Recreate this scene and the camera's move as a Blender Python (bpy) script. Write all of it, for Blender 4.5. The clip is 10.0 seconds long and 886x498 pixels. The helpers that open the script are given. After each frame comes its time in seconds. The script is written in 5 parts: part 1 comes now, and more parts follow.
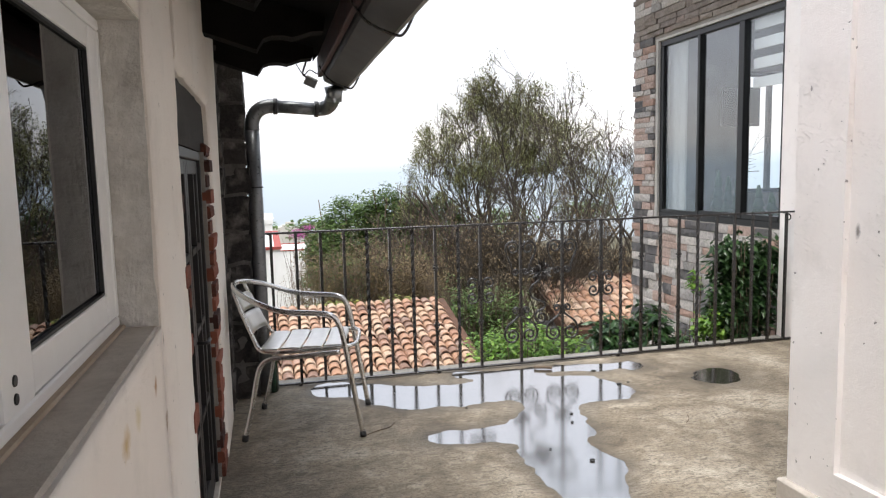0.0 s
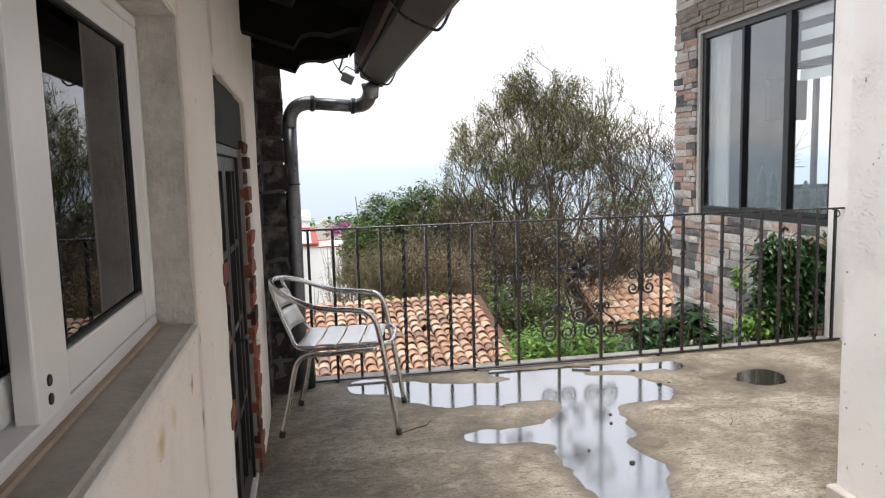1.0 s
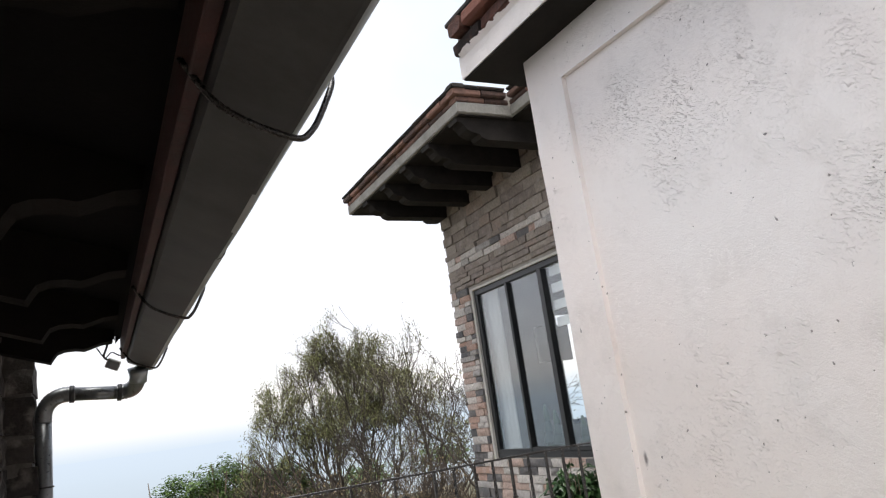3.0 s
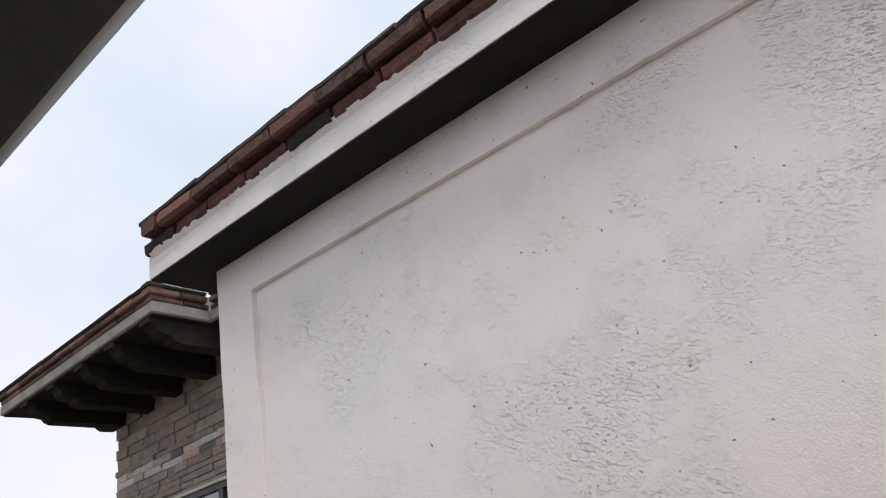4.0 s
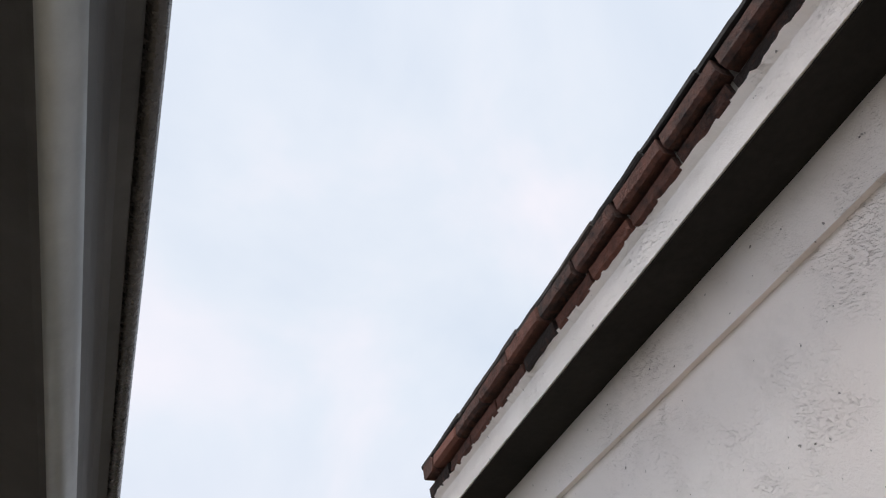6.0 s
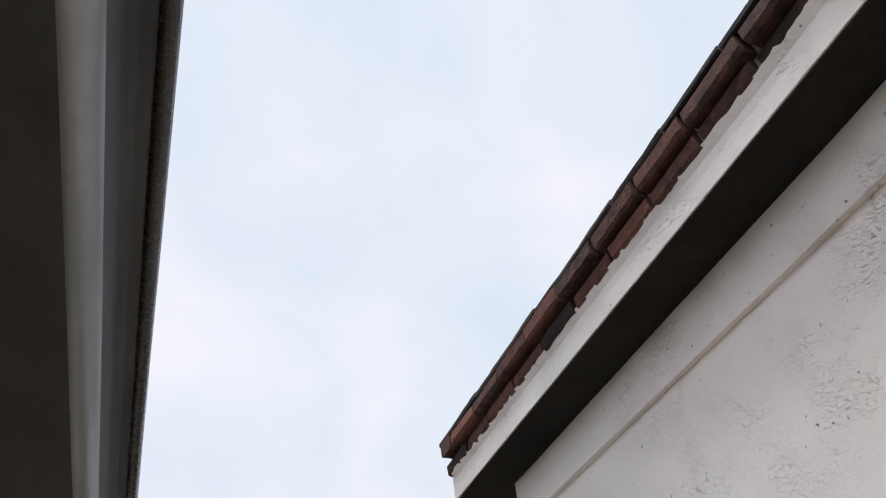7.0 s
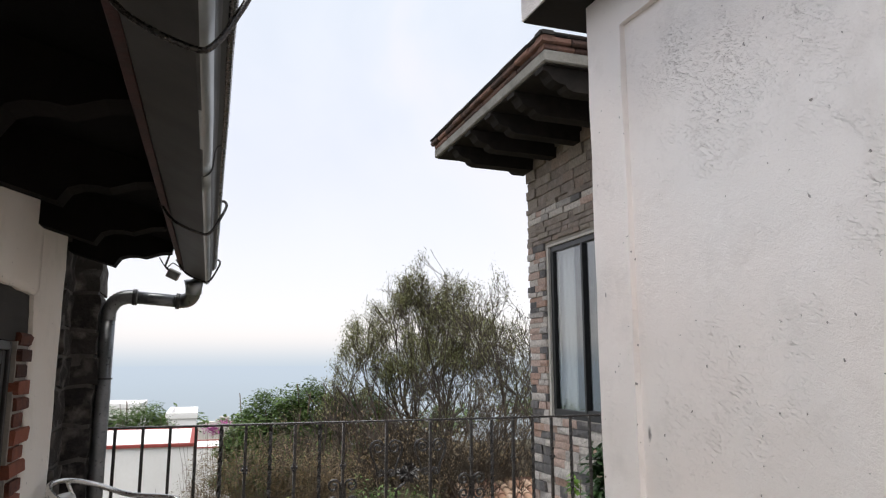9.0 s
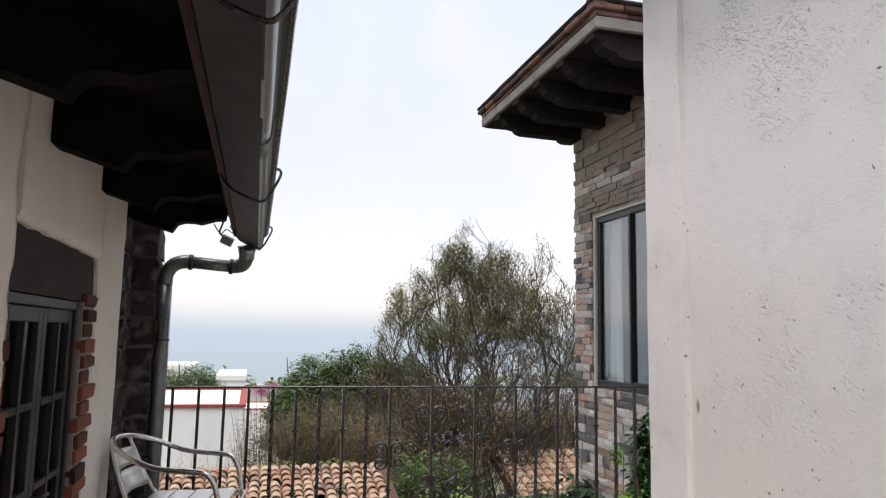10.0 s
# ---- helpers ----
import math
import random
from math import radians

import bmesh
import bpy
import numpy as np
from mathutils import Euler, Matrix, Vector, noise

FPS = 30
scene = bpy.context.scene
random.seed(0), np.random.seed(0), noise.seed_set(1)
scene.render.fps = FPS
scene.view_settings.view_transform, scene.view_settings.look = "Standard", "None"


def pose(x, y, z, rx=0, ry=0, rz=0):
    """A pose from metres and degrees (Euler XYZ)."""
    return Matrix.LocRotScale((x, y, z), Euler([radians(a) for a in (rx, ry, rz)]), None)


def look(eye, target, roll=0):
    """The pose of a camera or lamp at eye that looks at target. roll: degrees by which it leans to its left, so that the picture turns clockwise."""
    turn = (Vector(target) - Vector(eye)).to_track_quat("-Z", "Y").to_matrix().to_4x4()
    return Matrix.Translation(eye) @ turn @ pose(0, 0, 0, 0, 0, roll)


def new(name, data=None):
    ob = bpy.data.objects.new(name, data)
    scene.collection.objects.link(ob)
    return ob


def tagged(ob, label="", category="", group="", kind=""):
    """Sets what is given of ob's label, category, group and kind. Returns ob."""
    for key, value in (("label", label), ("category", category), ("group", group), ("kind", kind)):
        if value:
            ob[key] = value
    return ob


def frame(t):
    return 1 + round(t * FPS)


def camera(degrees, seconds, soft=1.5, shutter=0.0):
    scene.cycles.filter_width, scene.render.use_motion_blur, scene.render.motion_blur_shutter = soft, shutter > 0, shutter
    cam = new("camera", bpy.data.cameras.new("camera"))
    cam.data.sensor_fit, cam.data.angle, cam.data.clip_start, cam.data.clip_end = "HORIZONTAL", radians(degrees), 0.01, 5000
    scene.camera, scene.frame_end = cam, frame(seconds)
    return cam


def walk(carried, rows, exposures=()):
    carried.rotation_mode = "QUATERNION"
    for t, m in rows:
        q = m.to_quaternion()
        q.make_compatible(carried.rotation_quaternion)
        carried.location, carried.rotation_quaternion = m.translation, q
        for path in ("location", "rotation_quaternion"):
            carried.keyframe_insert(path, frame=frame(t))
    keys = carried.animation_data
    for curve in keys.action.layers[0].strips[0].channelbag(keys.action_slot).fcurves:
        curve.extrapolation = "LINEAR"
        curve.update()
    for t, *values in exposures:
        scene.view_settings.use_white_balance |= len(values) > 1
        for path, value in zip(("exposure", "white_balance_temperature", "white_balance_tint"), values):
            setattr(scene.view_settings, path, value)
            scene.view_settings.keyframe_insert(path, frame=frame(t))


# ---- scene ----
cam = camera(64.4, 10.0, soft=1.2)
PATH = [
    (0, (0.288, 0.287, 1.328), (0.772, 2.215, 1.108), -1.3),
    (0.5, (0.288, 0.303, 1.328), (0.704, 2.248, 1.122), -1.6),
    (1, (0.292, 0.321, 1.327), (0.676, 2.271, 1.1), -1.5),
    (1.5, (0.28, 0.321, 1.321), (0.65, 2.272, 1.081), -1.2),
    (2, (0.273, 0.325, 1.334), (0.671, 2.277, 1.153), -0.9),
    (2.3, (0.302, 0.263, 1.333), (0.762, 2.21, 1.329), -1.7),
    (2.5, (0.337, 0.261, 1.369), (0.918, 2.166, 1.556), -2.5),
    (2.7, (0.391, 0.224, 1.364), (1.088, 2.069, 1.694), -4.5),
    (3.8, (0.506, 0.135, 1.358), (1.942, 1.323, 2.083), -11.7),
    (4, (0.535, 0.092, 1.351), (2.005, 1.134, 2.219), -11.9),
    (4.5, (0.816, -0.056, 1.542), (2.116, 0.919, 2.708), -15.1),
    (5, (0.862, -0.123, 1.563), (1.882, 0.97, 2.893), -15.9),
    (5.5, (0.819, -0.064, 1.465), (1.618, 1.142, 2.846), -13.1),
    (6.8, (0.847, -0.086, 1.44), (1.401, 1.182, 2.884), -7.0),
    (7, (0.838, -0.063, 1.427), (1.437, 1.237, 2.824), -7.5),
    (7.5, (0.813, 0.012, 1.395), (1.565, 1.553, 2.425), -6.8),
    (8, (0.815, 0.069, 1.315), (1.569, 1.781, 2.024), -3.0),
    (8.5, (0.792, 0.115, 1.3), (1.484, 1.934, 1.762), -0.3),
    (9, (0.769, 0.108, 1.327), (1.401, 1.978, 1.655), -0.1),
    (9.5, (0.748, 0.101, 1.33), (1.327, 1.995, 1.612), 0.5),
    (10, (0.741, 0.096, 1.322), (1.259, 2.013, 1.563), 1.1),
]
walk(cam, [(t, look(e, g, r)) for t, e, g, r in PATH],
     exposures=[(0.0, 0.55), (2.4, 0.55), (3.4, 0.12), (4.0, 0.02), (5.0, -0.03), (7.5, -0.02), (10.0, 0.08)])

# ---- light: a bright overcast sky ----
SUN_DIR = Vector((-0.14, -0.25, 0.90)).normalized()
world = bpy.data.worlds.new("overcast_sky")
scene.world = world
world.use_nodes = True


def build_sky():
    nt = world.node_tree
    nt.nodes.clear()
    L = nt.links.new
    out = nt.nodes.new("ShaderNodeOutputWorld")
    sky = nt.nodes.new("ShaderNodeTexSky")
    sky.sky_type = "NISHITA"
    sky.sun_disc = False
    sky.sun_elevation = math.asin(SUN_DIR.z)
    sky.sun_rotation = math.atan2(SUN_DIR.x, SUN_DIR.y)
    sky.dust_density = 1.5
    bg = nt.nodes.new("ShaderNodeBackground")
    bg.inputs["Strength"].default_value = 0.05
    L(sky.outputs[0], bg.inputs[0])
    # cloud cover: pale grey with soft bluish and pinkish patches
    tc = nt.nodes.new("ShaderNodeTexCoord")
    n1 = nt.nodes.new("ShaderNodeTexNoise")
    n1.inputs["Scale"].default_value = 2.6
    n1.inputs["Detail"].default_value = 5
    n1.inputs["Roughness"].default_value = 0.5
    n1.inputs["Distortion"].default_value = 0.3
    L(tc.outputs["Generated"], n1.inputs["Vector"])
    ramp = nt.nodes.new("ShaderNodeValToRGB")
    e = ramp.color_ramp.elements
    e[0].position, e[0].color = 0.34, (0.72, 0.775, 0.84, 1)
    e[1].position, e[1].color = 0.66, (0.95, 0.905, 0.925, 1)
    m = e.new(0.5)
    m.color = (0.81, 0.845, 0.885, 1)
    L(n1.outputs["Fac"], ramp.inputs[0])
    # whiter towards the horizon, as overcast is
    sep = nt.nodes.new("ShaderNodeSeparateXYZ")
    L(tc.outputs["Generated"], sep.inputs[0])
    hz = nt.nodes.new("ShaderNodeMapRange")
    hz.inputs["From Min"].default_value = 0.0
    hz.inputs["From Max"].default_value = 0.55
    hz.inputs["To Min"].default_value = 1.0
    hz.inputs["To Max"].default_value = 0.0
    L(sep.outputs["Z"], hz.inputs["Value"])
    mix = nt.nodes.new("ShaderNodeMix")
    mix.data_type = "RGBA"
    mix.inputs["B"].default_value = (0.87, 0.80, 0.815, 1)
    L(hz.outputs[0], mix.inputs["Factor"])
    L(ramp.outputs[0], mix.inputs["A"])
    bg2 = nt.nodes.new("ShaderNodeBackground")
    bg2.inputs["Strength"].default_value = 0.92
    # blue haze lying on the horizon, fading up into a faint pink
    low = nt.nodes.new("ShaderNodeMapRange")
    low.interpolation_type = "SMOOTHSTEP"
    low.inputs["From Min"].default_value = -0.005
    low.inputs["From Max"].default_value = 0.050
    low.inputs["To Min"].default_value = 1.0
    low.inputs["To Max"].default_value = 0.0
    L(sep.outputs["Z"], low.inputs["Value"])
    haze = nt.nodes.new("ShaderNodeMix")
    haze.data_type = "RGBA"
    haze.inputs["B"].default_value = (0.56, 0.645, 0.75, 1)
    L(low.outputs[0], haze.inputs["Factor"])
    L(mix.outputs["Result"], haze.inputs["A"])
    L(haze.outputs["Result"], bg2.inputs[0])
    add = nt.nodes.new("ShaderNodeAddShader")
    L(bg.outputs[0], add.inputs[0])
    L(bg2.outputs[0], add.inputs[1])
    L(add.outputs[0], out.inputs[0])


build_sky()
sun_data = bpy.data.lights.new("sun", "SUN")
sun_data.energy, sun_data.angle, sun_data.color = 3.8, radians(45), (1.0, 0.97, 0.93)
sun = new("sun", sun_data)
sun.matrix_world = look(SUN_DIR * 50, (0, 0, 0))


# ---- helpers for building ----
BASE = {}
IDENT = Matrix.Identity(4)


def thing(name, loc, label, category, group="", kind=""):
    ob = new(name)
    ob.location = loc
    ob.empty_display_size = 0.1
    BASE[ob] = Matrix.Translation(loc)
    return tagged(ob, label, category, group, kind)


def mesh_of(name, bm, material):
    me = bpy.data.meshes.new(name)
    bm.to_mesh(me)
    bm.free()
    me.materials.append(material)
    return me


def part(name, bm, material, parent, label=""):
    """Links a bmesh, built in world places, as one mesh under a thing or part."""
    return hang(name, mesh_of(name, bm, material), parent, label)


def hang(name, me, parent, label=""):
    ob = new(name, me)
    ob.parent = parent
    ob.matrix_parent_inverse = BASE.get(parent, IDENT).inverted()
    BASE[ob] = IDENT
    if label:
        ob["label"] = label
    return ob


def solid(name, bm, material, label="", category="", group="", kind=""):
    ob = new(name, mesh_of(name, bm, material))
    BASE[ob] = IDENT
    return tagged(ob, label, category, group, kind)


def box(bm, x0, x1, y0, y1, z0, z1, bev=0.0, seg=1):
    vs = [bm.verts.new((x, y, z)) for x in (x0, x1) for y in (y0, y1) for z in (z0, z1)]
    fs = [bm.faces.new([vs[i] for i in q]) for q in ((0, 1, 3, 2), (4, 6, 7, 5), (0, 4, 5, 1), (2, 3, 7, 6), (0, 2, 6, 4), (1, 5, 7, 3))]
    if bev:
        es = list({e for f in fs for e in f.edges})
        bmesh.ops.bevel(bm, geom=es, offset=bev, segments=seg, affect="EDGES", profile=0.5)
    return bm


def boxes(*rows, bev=0.0, seg=1):
    bm = bmesh.new()
    for r in rows:
        box(bm, *r, bev=bev, seg=seg)
    return bm


def tube(bm, pts, rad, sides=8, cap=True, square=False, twist=0.0, flat=1.0):
    """A tube along pts; rad is one radius or one a point."""
    pts = [Vector(p) for p in pts]
    n = len(pts)
    rads = rad if hasattr(rad, "__len__") else [rad] * n
    rings, up = [], None
    for i, p in enumerate(pts):
        d = (pts[min(i + 1, n - 1)] - pts[max(i - 1, 0)])
        d = d.normalized() if d.length > 1e-9 else Vector((0, 0, 1))
        if up is None:
            up = d.orthogonal().normalized()
            if square and abs(d.z) > 0.9:
                up = Vector((1, 0, 0))
        up = (up - d * up.dot(d)).normalized()
        side = d.cross(up)
        ring = []
        for k in range(sides):
            a = 2 * math.pi * k / sides + (math.pi / 4 if square else 0) + twist * i
            ring.append(bm.verts.new(p + (up * math.cos(a) + side * math.sin(a) * flat) * rads[i]))
        rings.append(ring)
    for a, b in zip(rings, rings[1:]):
        for k in range(sides):
            f = bm.faces.new((a[k], a[(k + 1) % sides], b[(k + 1) % sides], b[k]))
            f.smooth = not square
    if cap:
        bm.faces.new(list(reversed(rings[0])))
        bm.faces.new(rings[-1])
    return bm


def smooth_path(pts, per=8):
    """Catmull-Rom through pts."""
    P = [Vector(p) for p in pts]
    P = [P[0] * 2 - P[1]] + P + [P[-1] * 2 - P[-2]]
    out = []
    for i in range(1, len(P) - 2):
        for k in range(per):
            t = k / per
            a, b, c, d = P[i - 1], P[i], P[i + 1], P[i + 2]
            out.append(0.5 * (2 * b + (c - a) * t + (2 * a - 5 * b + 4 * c - d) * t * t + (3 * b - a - 3 * c + d) * t ** 3))
    return out + [P[-2]]


def prism(bm, profile, axis, lo, hi):
    """Extrudes a 2-D profile along an axis: 'x' takes (y, z), 'y' takes (x, z)."""
    def at(p, s):
        return (s, p[0], p[1]) if axis == "x" else (p[0], s, p[1])
    A = [bm.verts.new(at(p, lo)) for p in profile]
    B = [bm.verts.new(at(p, hi)) for p in profile]
    n = len(A)
    for k in range(n):
        bm.faces.new((A[k], A[(k + 1) % n], B[(k + 1) % n], B[k]))
    bm.faces.new(list(reversed(A)))
    bm.faces.new(B)
    bmesh.ops.recalc_face_normals(bm, faces=bm.faces[:])
    return bm


def raw(name, verts, faces, material, smooth=False):
    me = bpy.data.meshes.new(name)
    me.from_pydata([tuple(v) for v in verts], [], faces)
    me.materials.append(material)
    if smooth:
        me.polygons.foreach_set("use_smooth", [True] * len(me.polygons))
    return me


# ---- materials ----
def material(name):
    m = bpy.data.materials.new(name)
    m.use_nodes = True
    nt = m.node_tree
    return m, nt, nt.nodes["Principled BSDF"], nt.links.new


def coords(nt):
    return nt.nodes.new("ShaderNodeNewGeometry").outputs["Position"]


def noise_tex(nt, vec, scale, detail=4.0, rough=0.55, distort=0.0):
    n = nt.nodes.new("ShaderNodeTexNoise")
    n.inputs["Scale"].default_value = scale
    n.inputs["Detail"].default_value = detail
    n.inputs["Roughness"].default_value = rough
    n.inputs["Distortion"].default_value = distort
    nt.links.new(vec, n.inputs["Vector"])
    return n.outputs["Fac"]


def ramp(nt, fac, stops, interp="LINEAR"):
    r = nt.nodes.new("ShaderNodeValToRGB")
    r.color_ramp.interpolation = interp
    e = r.color_ramp.elements
    while len(e) < len(stops):
        e.new(0.5)
    for k, (p, c) in enumerate(stops):
        e[k].position = p
        e[k].color = (*c, 1) if hasattr(c, "__len__") else (c, c, c, 1)
    nt.links.new(fac, r.inputs[0])
    return r.outputs[0]


def mixc(nt, fac, a, b, mode="MIX"):
    m = nt.nodes.new("ShaderNodeMix")
    m.data_type, m.blend_type = "RGBA", mode
    for sock, v in (("Factor", fac), ("A", a), ("B", b)):
        if hasattr(v, "is_linked"):
            nt.links.new(v, m.inputs[sock])
        elif sock == "Factor":
            m.inputs[sock].default_value = v
        else:
            m.inputs[sock].default_value = (*v, 1)
    return m.outputs["Result"]


def calc(nt, op, a, b=0.0, clamp=False):
    m = nt.nodes.new("ShaderNodeMath")
    m.operation, m.use_clamp = op, clamp
    for k, v in enumerate((a, b)):
        if hasattr(v, "is_linked"):
            nt.links.new(v, m.inputs[k])
        else:
            m.inputs[k].default_value = v
    return m.outputs[0]


def bump(nt, height, strength, dist, before=None):
    b = nt.nodes.new("ShaderNodeBump")
    b.inputs["Strength"].default_value = strength
    b.inputs["Distance"].default_value = dist
    nt.links.new(height, b.inputs["Height"])
    if before is not None:
        nt.links.new(before, b.inputs["Normal"])
    return b.outputs[0]


def scaled(nt, vec, s):
    m = nt.nodes.new("ShaderNodeMapping")
    m.inputs["Scale"].default_value = s
    nt.links.new(vec, m.inputs["Vector"])
    return m.outputs[0]


def mottled(name, dark, light, rough=0.7, metal=0.0, scale=6.0, fine=60.0, bumps=0.3, dist=0.004, spec=0.5, island=0.0, obj=0.0):
    """A surface with two scales of colour variation and fine relief."""
    m, nt, bsdf, L = material(name)
    P = coords(nt)
    big, small = noise_tex(nt, P, scale, 4), noise_tex(nt, P, fine, 6, 0.65)
    fac = calc(nt, "ADD", calc(nt, "MULTIPLY", big, 0.6), calc(nt, "MULTIPLY", small, 0.4))
    if obj:
        oi = nt.nodes.new("ShaderNodeObjectInfo")
        fac = calc(nt, "ADD", fac, calc(nt, "MULTIPLY", calc(nt, "SUBTRACT", oi.outputs["Random"], 0.5), obj))
    if island:
        g = nt.nodes.new("ShaderNodeNewGeometry")
        fac = calc(nt, "ADD", fac, calc(nt, "MULTIPLY", calc(nt, "SUBTRACT", g.outputs["Random Per Island"], 0.5), island))
    L(ramp(nt, fac, [(0.25, dark), (0.75, light)]), bsdf.inputs["Base Color"])
    L(calc(nt, "ADD", calc(nt, "MULTIPLY", small, 0.2), rough - 0.1), bsdf.inputs["Roughness"])
    bsdf.inputs["Metallic"].default_value = metal
    bsdf.inputs["Specular IOR Level"].default_value = spec
    if bumps:
        L(bump(nt, small, bumps, dist), bsdf.inputs["Normal"])
    return m


def plaster(name, tint, patchy=1.0, stains=()):
    """Old hand-floated lime render: smooth areas, rough patches, pits and faint stains."""
    m, nt, bsdf, L = material(name)
    P = coords(nt)
    warm = noise_tex(nt, P, 0.9, 3)
    grime = noise_tex(nt, P, 5.0, 6, 0.65)
    base = mixc(nt, ramp(nt, warm, [(0.35, 0), (0.65, 1)]), tint, (tint[0] * 1.0, tint[1] * 0.955, tint[2] * 0.93))
    base = mixc(nt, ramp(nt, grime, [(0.26, 0.32), (0.46, 0.0)]), base, (tint[0] * 0.72, tint[1] * 0.7, tint[2] * 0.67))
    # rough patches: short slanted drag marks of the float, and torn grain
    mask = ramp(nt, noise_tex(nt, P, 2.4, 7, 0.70), [(0.45, 0.03), (0.62, 1)])
    spin = nt.nodes.new("ShaderNodeMapping")
    spin.inputs["Rotation"].default_value = (radians(-24), 0, 0)
    L(P, spin.inputs["Vector"])
    slant = spin.outputs[0]
    drag = noise_tex(nt, scaled(nt, slant, (36, 30, 135)), 1.0, 6, 0.66, 0.0)
    drag2 = noise_tex(nt, scaled(nt, slant, (85, 75, 230)), 1.0, 6, 0.7, 0.0)
    ridge = calc(nt, "ADD", ramp(nt, drag, [(0.32, 0.0), (0.42, 0.6)]), ramp(nt, drag2, [(0.34, 0.0), (0.45, 0.4)]))
    pits = noise_tex(nt, P, 48, 2, 0.4)
    pit = ramp(nt, pits, [(0.745, 1.0), (0.775, 0.0)])
    fine = noise_tex(nt, P, 150, 5, 0.65)
    swell = noise_tex(nt, P, 3.2, 3)
    rough_h = calc(nt, "MULTIPLY", calc(nt, "SUBTRACT", ridge, 1.0), mask)
    n1 = bump(nt, swell, 0.4, 0.02)
    n2 = bump(nt, rough_h, 0.9 * patchy, 0.0075, bump(nt, noise_tex(nt, P, 22, 4, 0.6), 0.5, 0.006, n1))
    n3 = bump(nt, fine, 0.55, 0.004, n2)
    n4 = bump(nt, pit, 0.8, 0.006, n3)
    # grooves and pits are darkened in colour as well as sunk by bump
    groove_tone = calc(nt, "MULTIPLY", calc(nt, "MULTIPLY", calc(nt, "SUBTRACT", 1.0, ridge), mask), 0.05 * patchy)
    base = mixc(nt, groove_tone, base, (tint[0] * 0.42, tint[1] * 0.39, tint[2] * 0.36))
    dark = mixc(nt, calc(nt, "MULTIPLY", calc(nt, "SUBTRACT", 1.0, pit), 0.75), base, (0.16, 0.14, 0.13))
    col = dark
    for (sx, sy, sz, wide, tall, tone) in stains:
        d = nt.nodes.new("ShaderNodeVectorMath")
        d.operation = "SUBTRACT"
        d.inputs[1].default_value = (sx, sy, sz)
        L(P, d.inputs[0])
        q = scaled(nt, d.outputs[0], (0.0, 1 / wide, 1 / tall))
        ln = nt.nodes.new("ShaderNodeVectorMath")
        ln.operation = "LENGTH"
        L(q, ln.inputs[0])
        wob = calc(nt, "ADD", ln.outputs["Value"], calc(nt, "MULTIPLY", calc(nt, "SUBTRACT", noise_tex(nt, P, 45, 3), 0.5), 1.3))
        col = mixc(nt, ramp(nt, wob, [(0.15, 0.85), (1.0, 0.0)]), col, tone)
    L(col, bsdf.inputs["Base Color"])
    bsdf.inputs["Roughness"].default_value = 0.88
    bsdf.inputs["Specular IOR Level"].default_value = 0.25
    L(n4, bsdf.inputs["Normal"])
    return m


def palette(name, stops, rough=0.85, bumps=0.6, dist=0.006, scale=40):
    """Stones of one wall: a tone for each object out of a few, plus grain."""
    m, nt, bsdf, L = material(name)
    P = coords(nt)
    oi = nt.nodes.new("ShaderNodeObjectInfo")
    g = nt.nodes.new("ShaderNodeNewGeometry")
    rnd = calc(nt, "FRACT", calc(nt, "ADD", oi.outputs["Random"], g.outputs["Random Per Island"]))
    base = ramp(nt, rnd, stops, "CONSTANT")
    grain = noise_tex(nt, P, scale, 6, 0.7)
    blot = noise_tex(nt, P, 9, 4)
    col = mixc(nt, ramp(nt, grain, [(0.3, 0.55), (0.6, 0.0)]), base, (0.08, 0.07, 0.065))
    col = mixc(nt, ramp(nt, blot, [(0.5, 0.0), (0.75, 0.35)]), col, (0.5, 0.45, 0.41))
    L(col, bsdf.inputs["Base Color"])
    bsdf.inputs["Roughness"].default_value = rough
    bsdf.inputs["Specular IOR Level"].default_value = 0.3
    L(bump(nt, blot, 0.5, 0.02, bump(nt, grain, bumps, dist)), bsdf.inputs["Normal"])
    return m


def pane_glass(name, tint, mirror, rough=0.0, blend=None):
    """Window glass: a mirror-like share over a tinted clear share."""
    m, nt, bsdf, L = material(name)
    nt.nodes.remove(bsdf)
    out = nt.nodes["Material Output"]
    gl = nt.nodes.new("ShaderNodeBsdfGlossy")
    gl.inputs["Roughness"].default_value = rough
    gl.inputs["Color"].default_value = (0.93, 0.95, 0.97, 1)
    tr = nt.nodes.new("ShaderNodeBsdfTransparent")
    tr.inputs["Color"].default_value = (*tint, 1)
    mx = nt.nodes.new("ShaderNodeMixShader")
    if blend:
        lw = nt.nodes.new("ShaderNodeLayerWeight")
        lw.inputs["Blend"].default_value = 0.5
        L(calc(nt, "MULTIPLY", lw.outputs["Facing"], blend), mx.inputs[0])
    else:
        fr = nt.nodes.new("ShaderNodeFresnel")
        fr.inputs["IOR"].default_value = mirror
        L(fr.outputs[0], mx.inputs[0])
    L(tr.outputs[0], mx.inputs[1])
    L(gl.outputs[0], mx.inputs[2])
    L(mx.outputs[0], out.inputs[0])
    return m


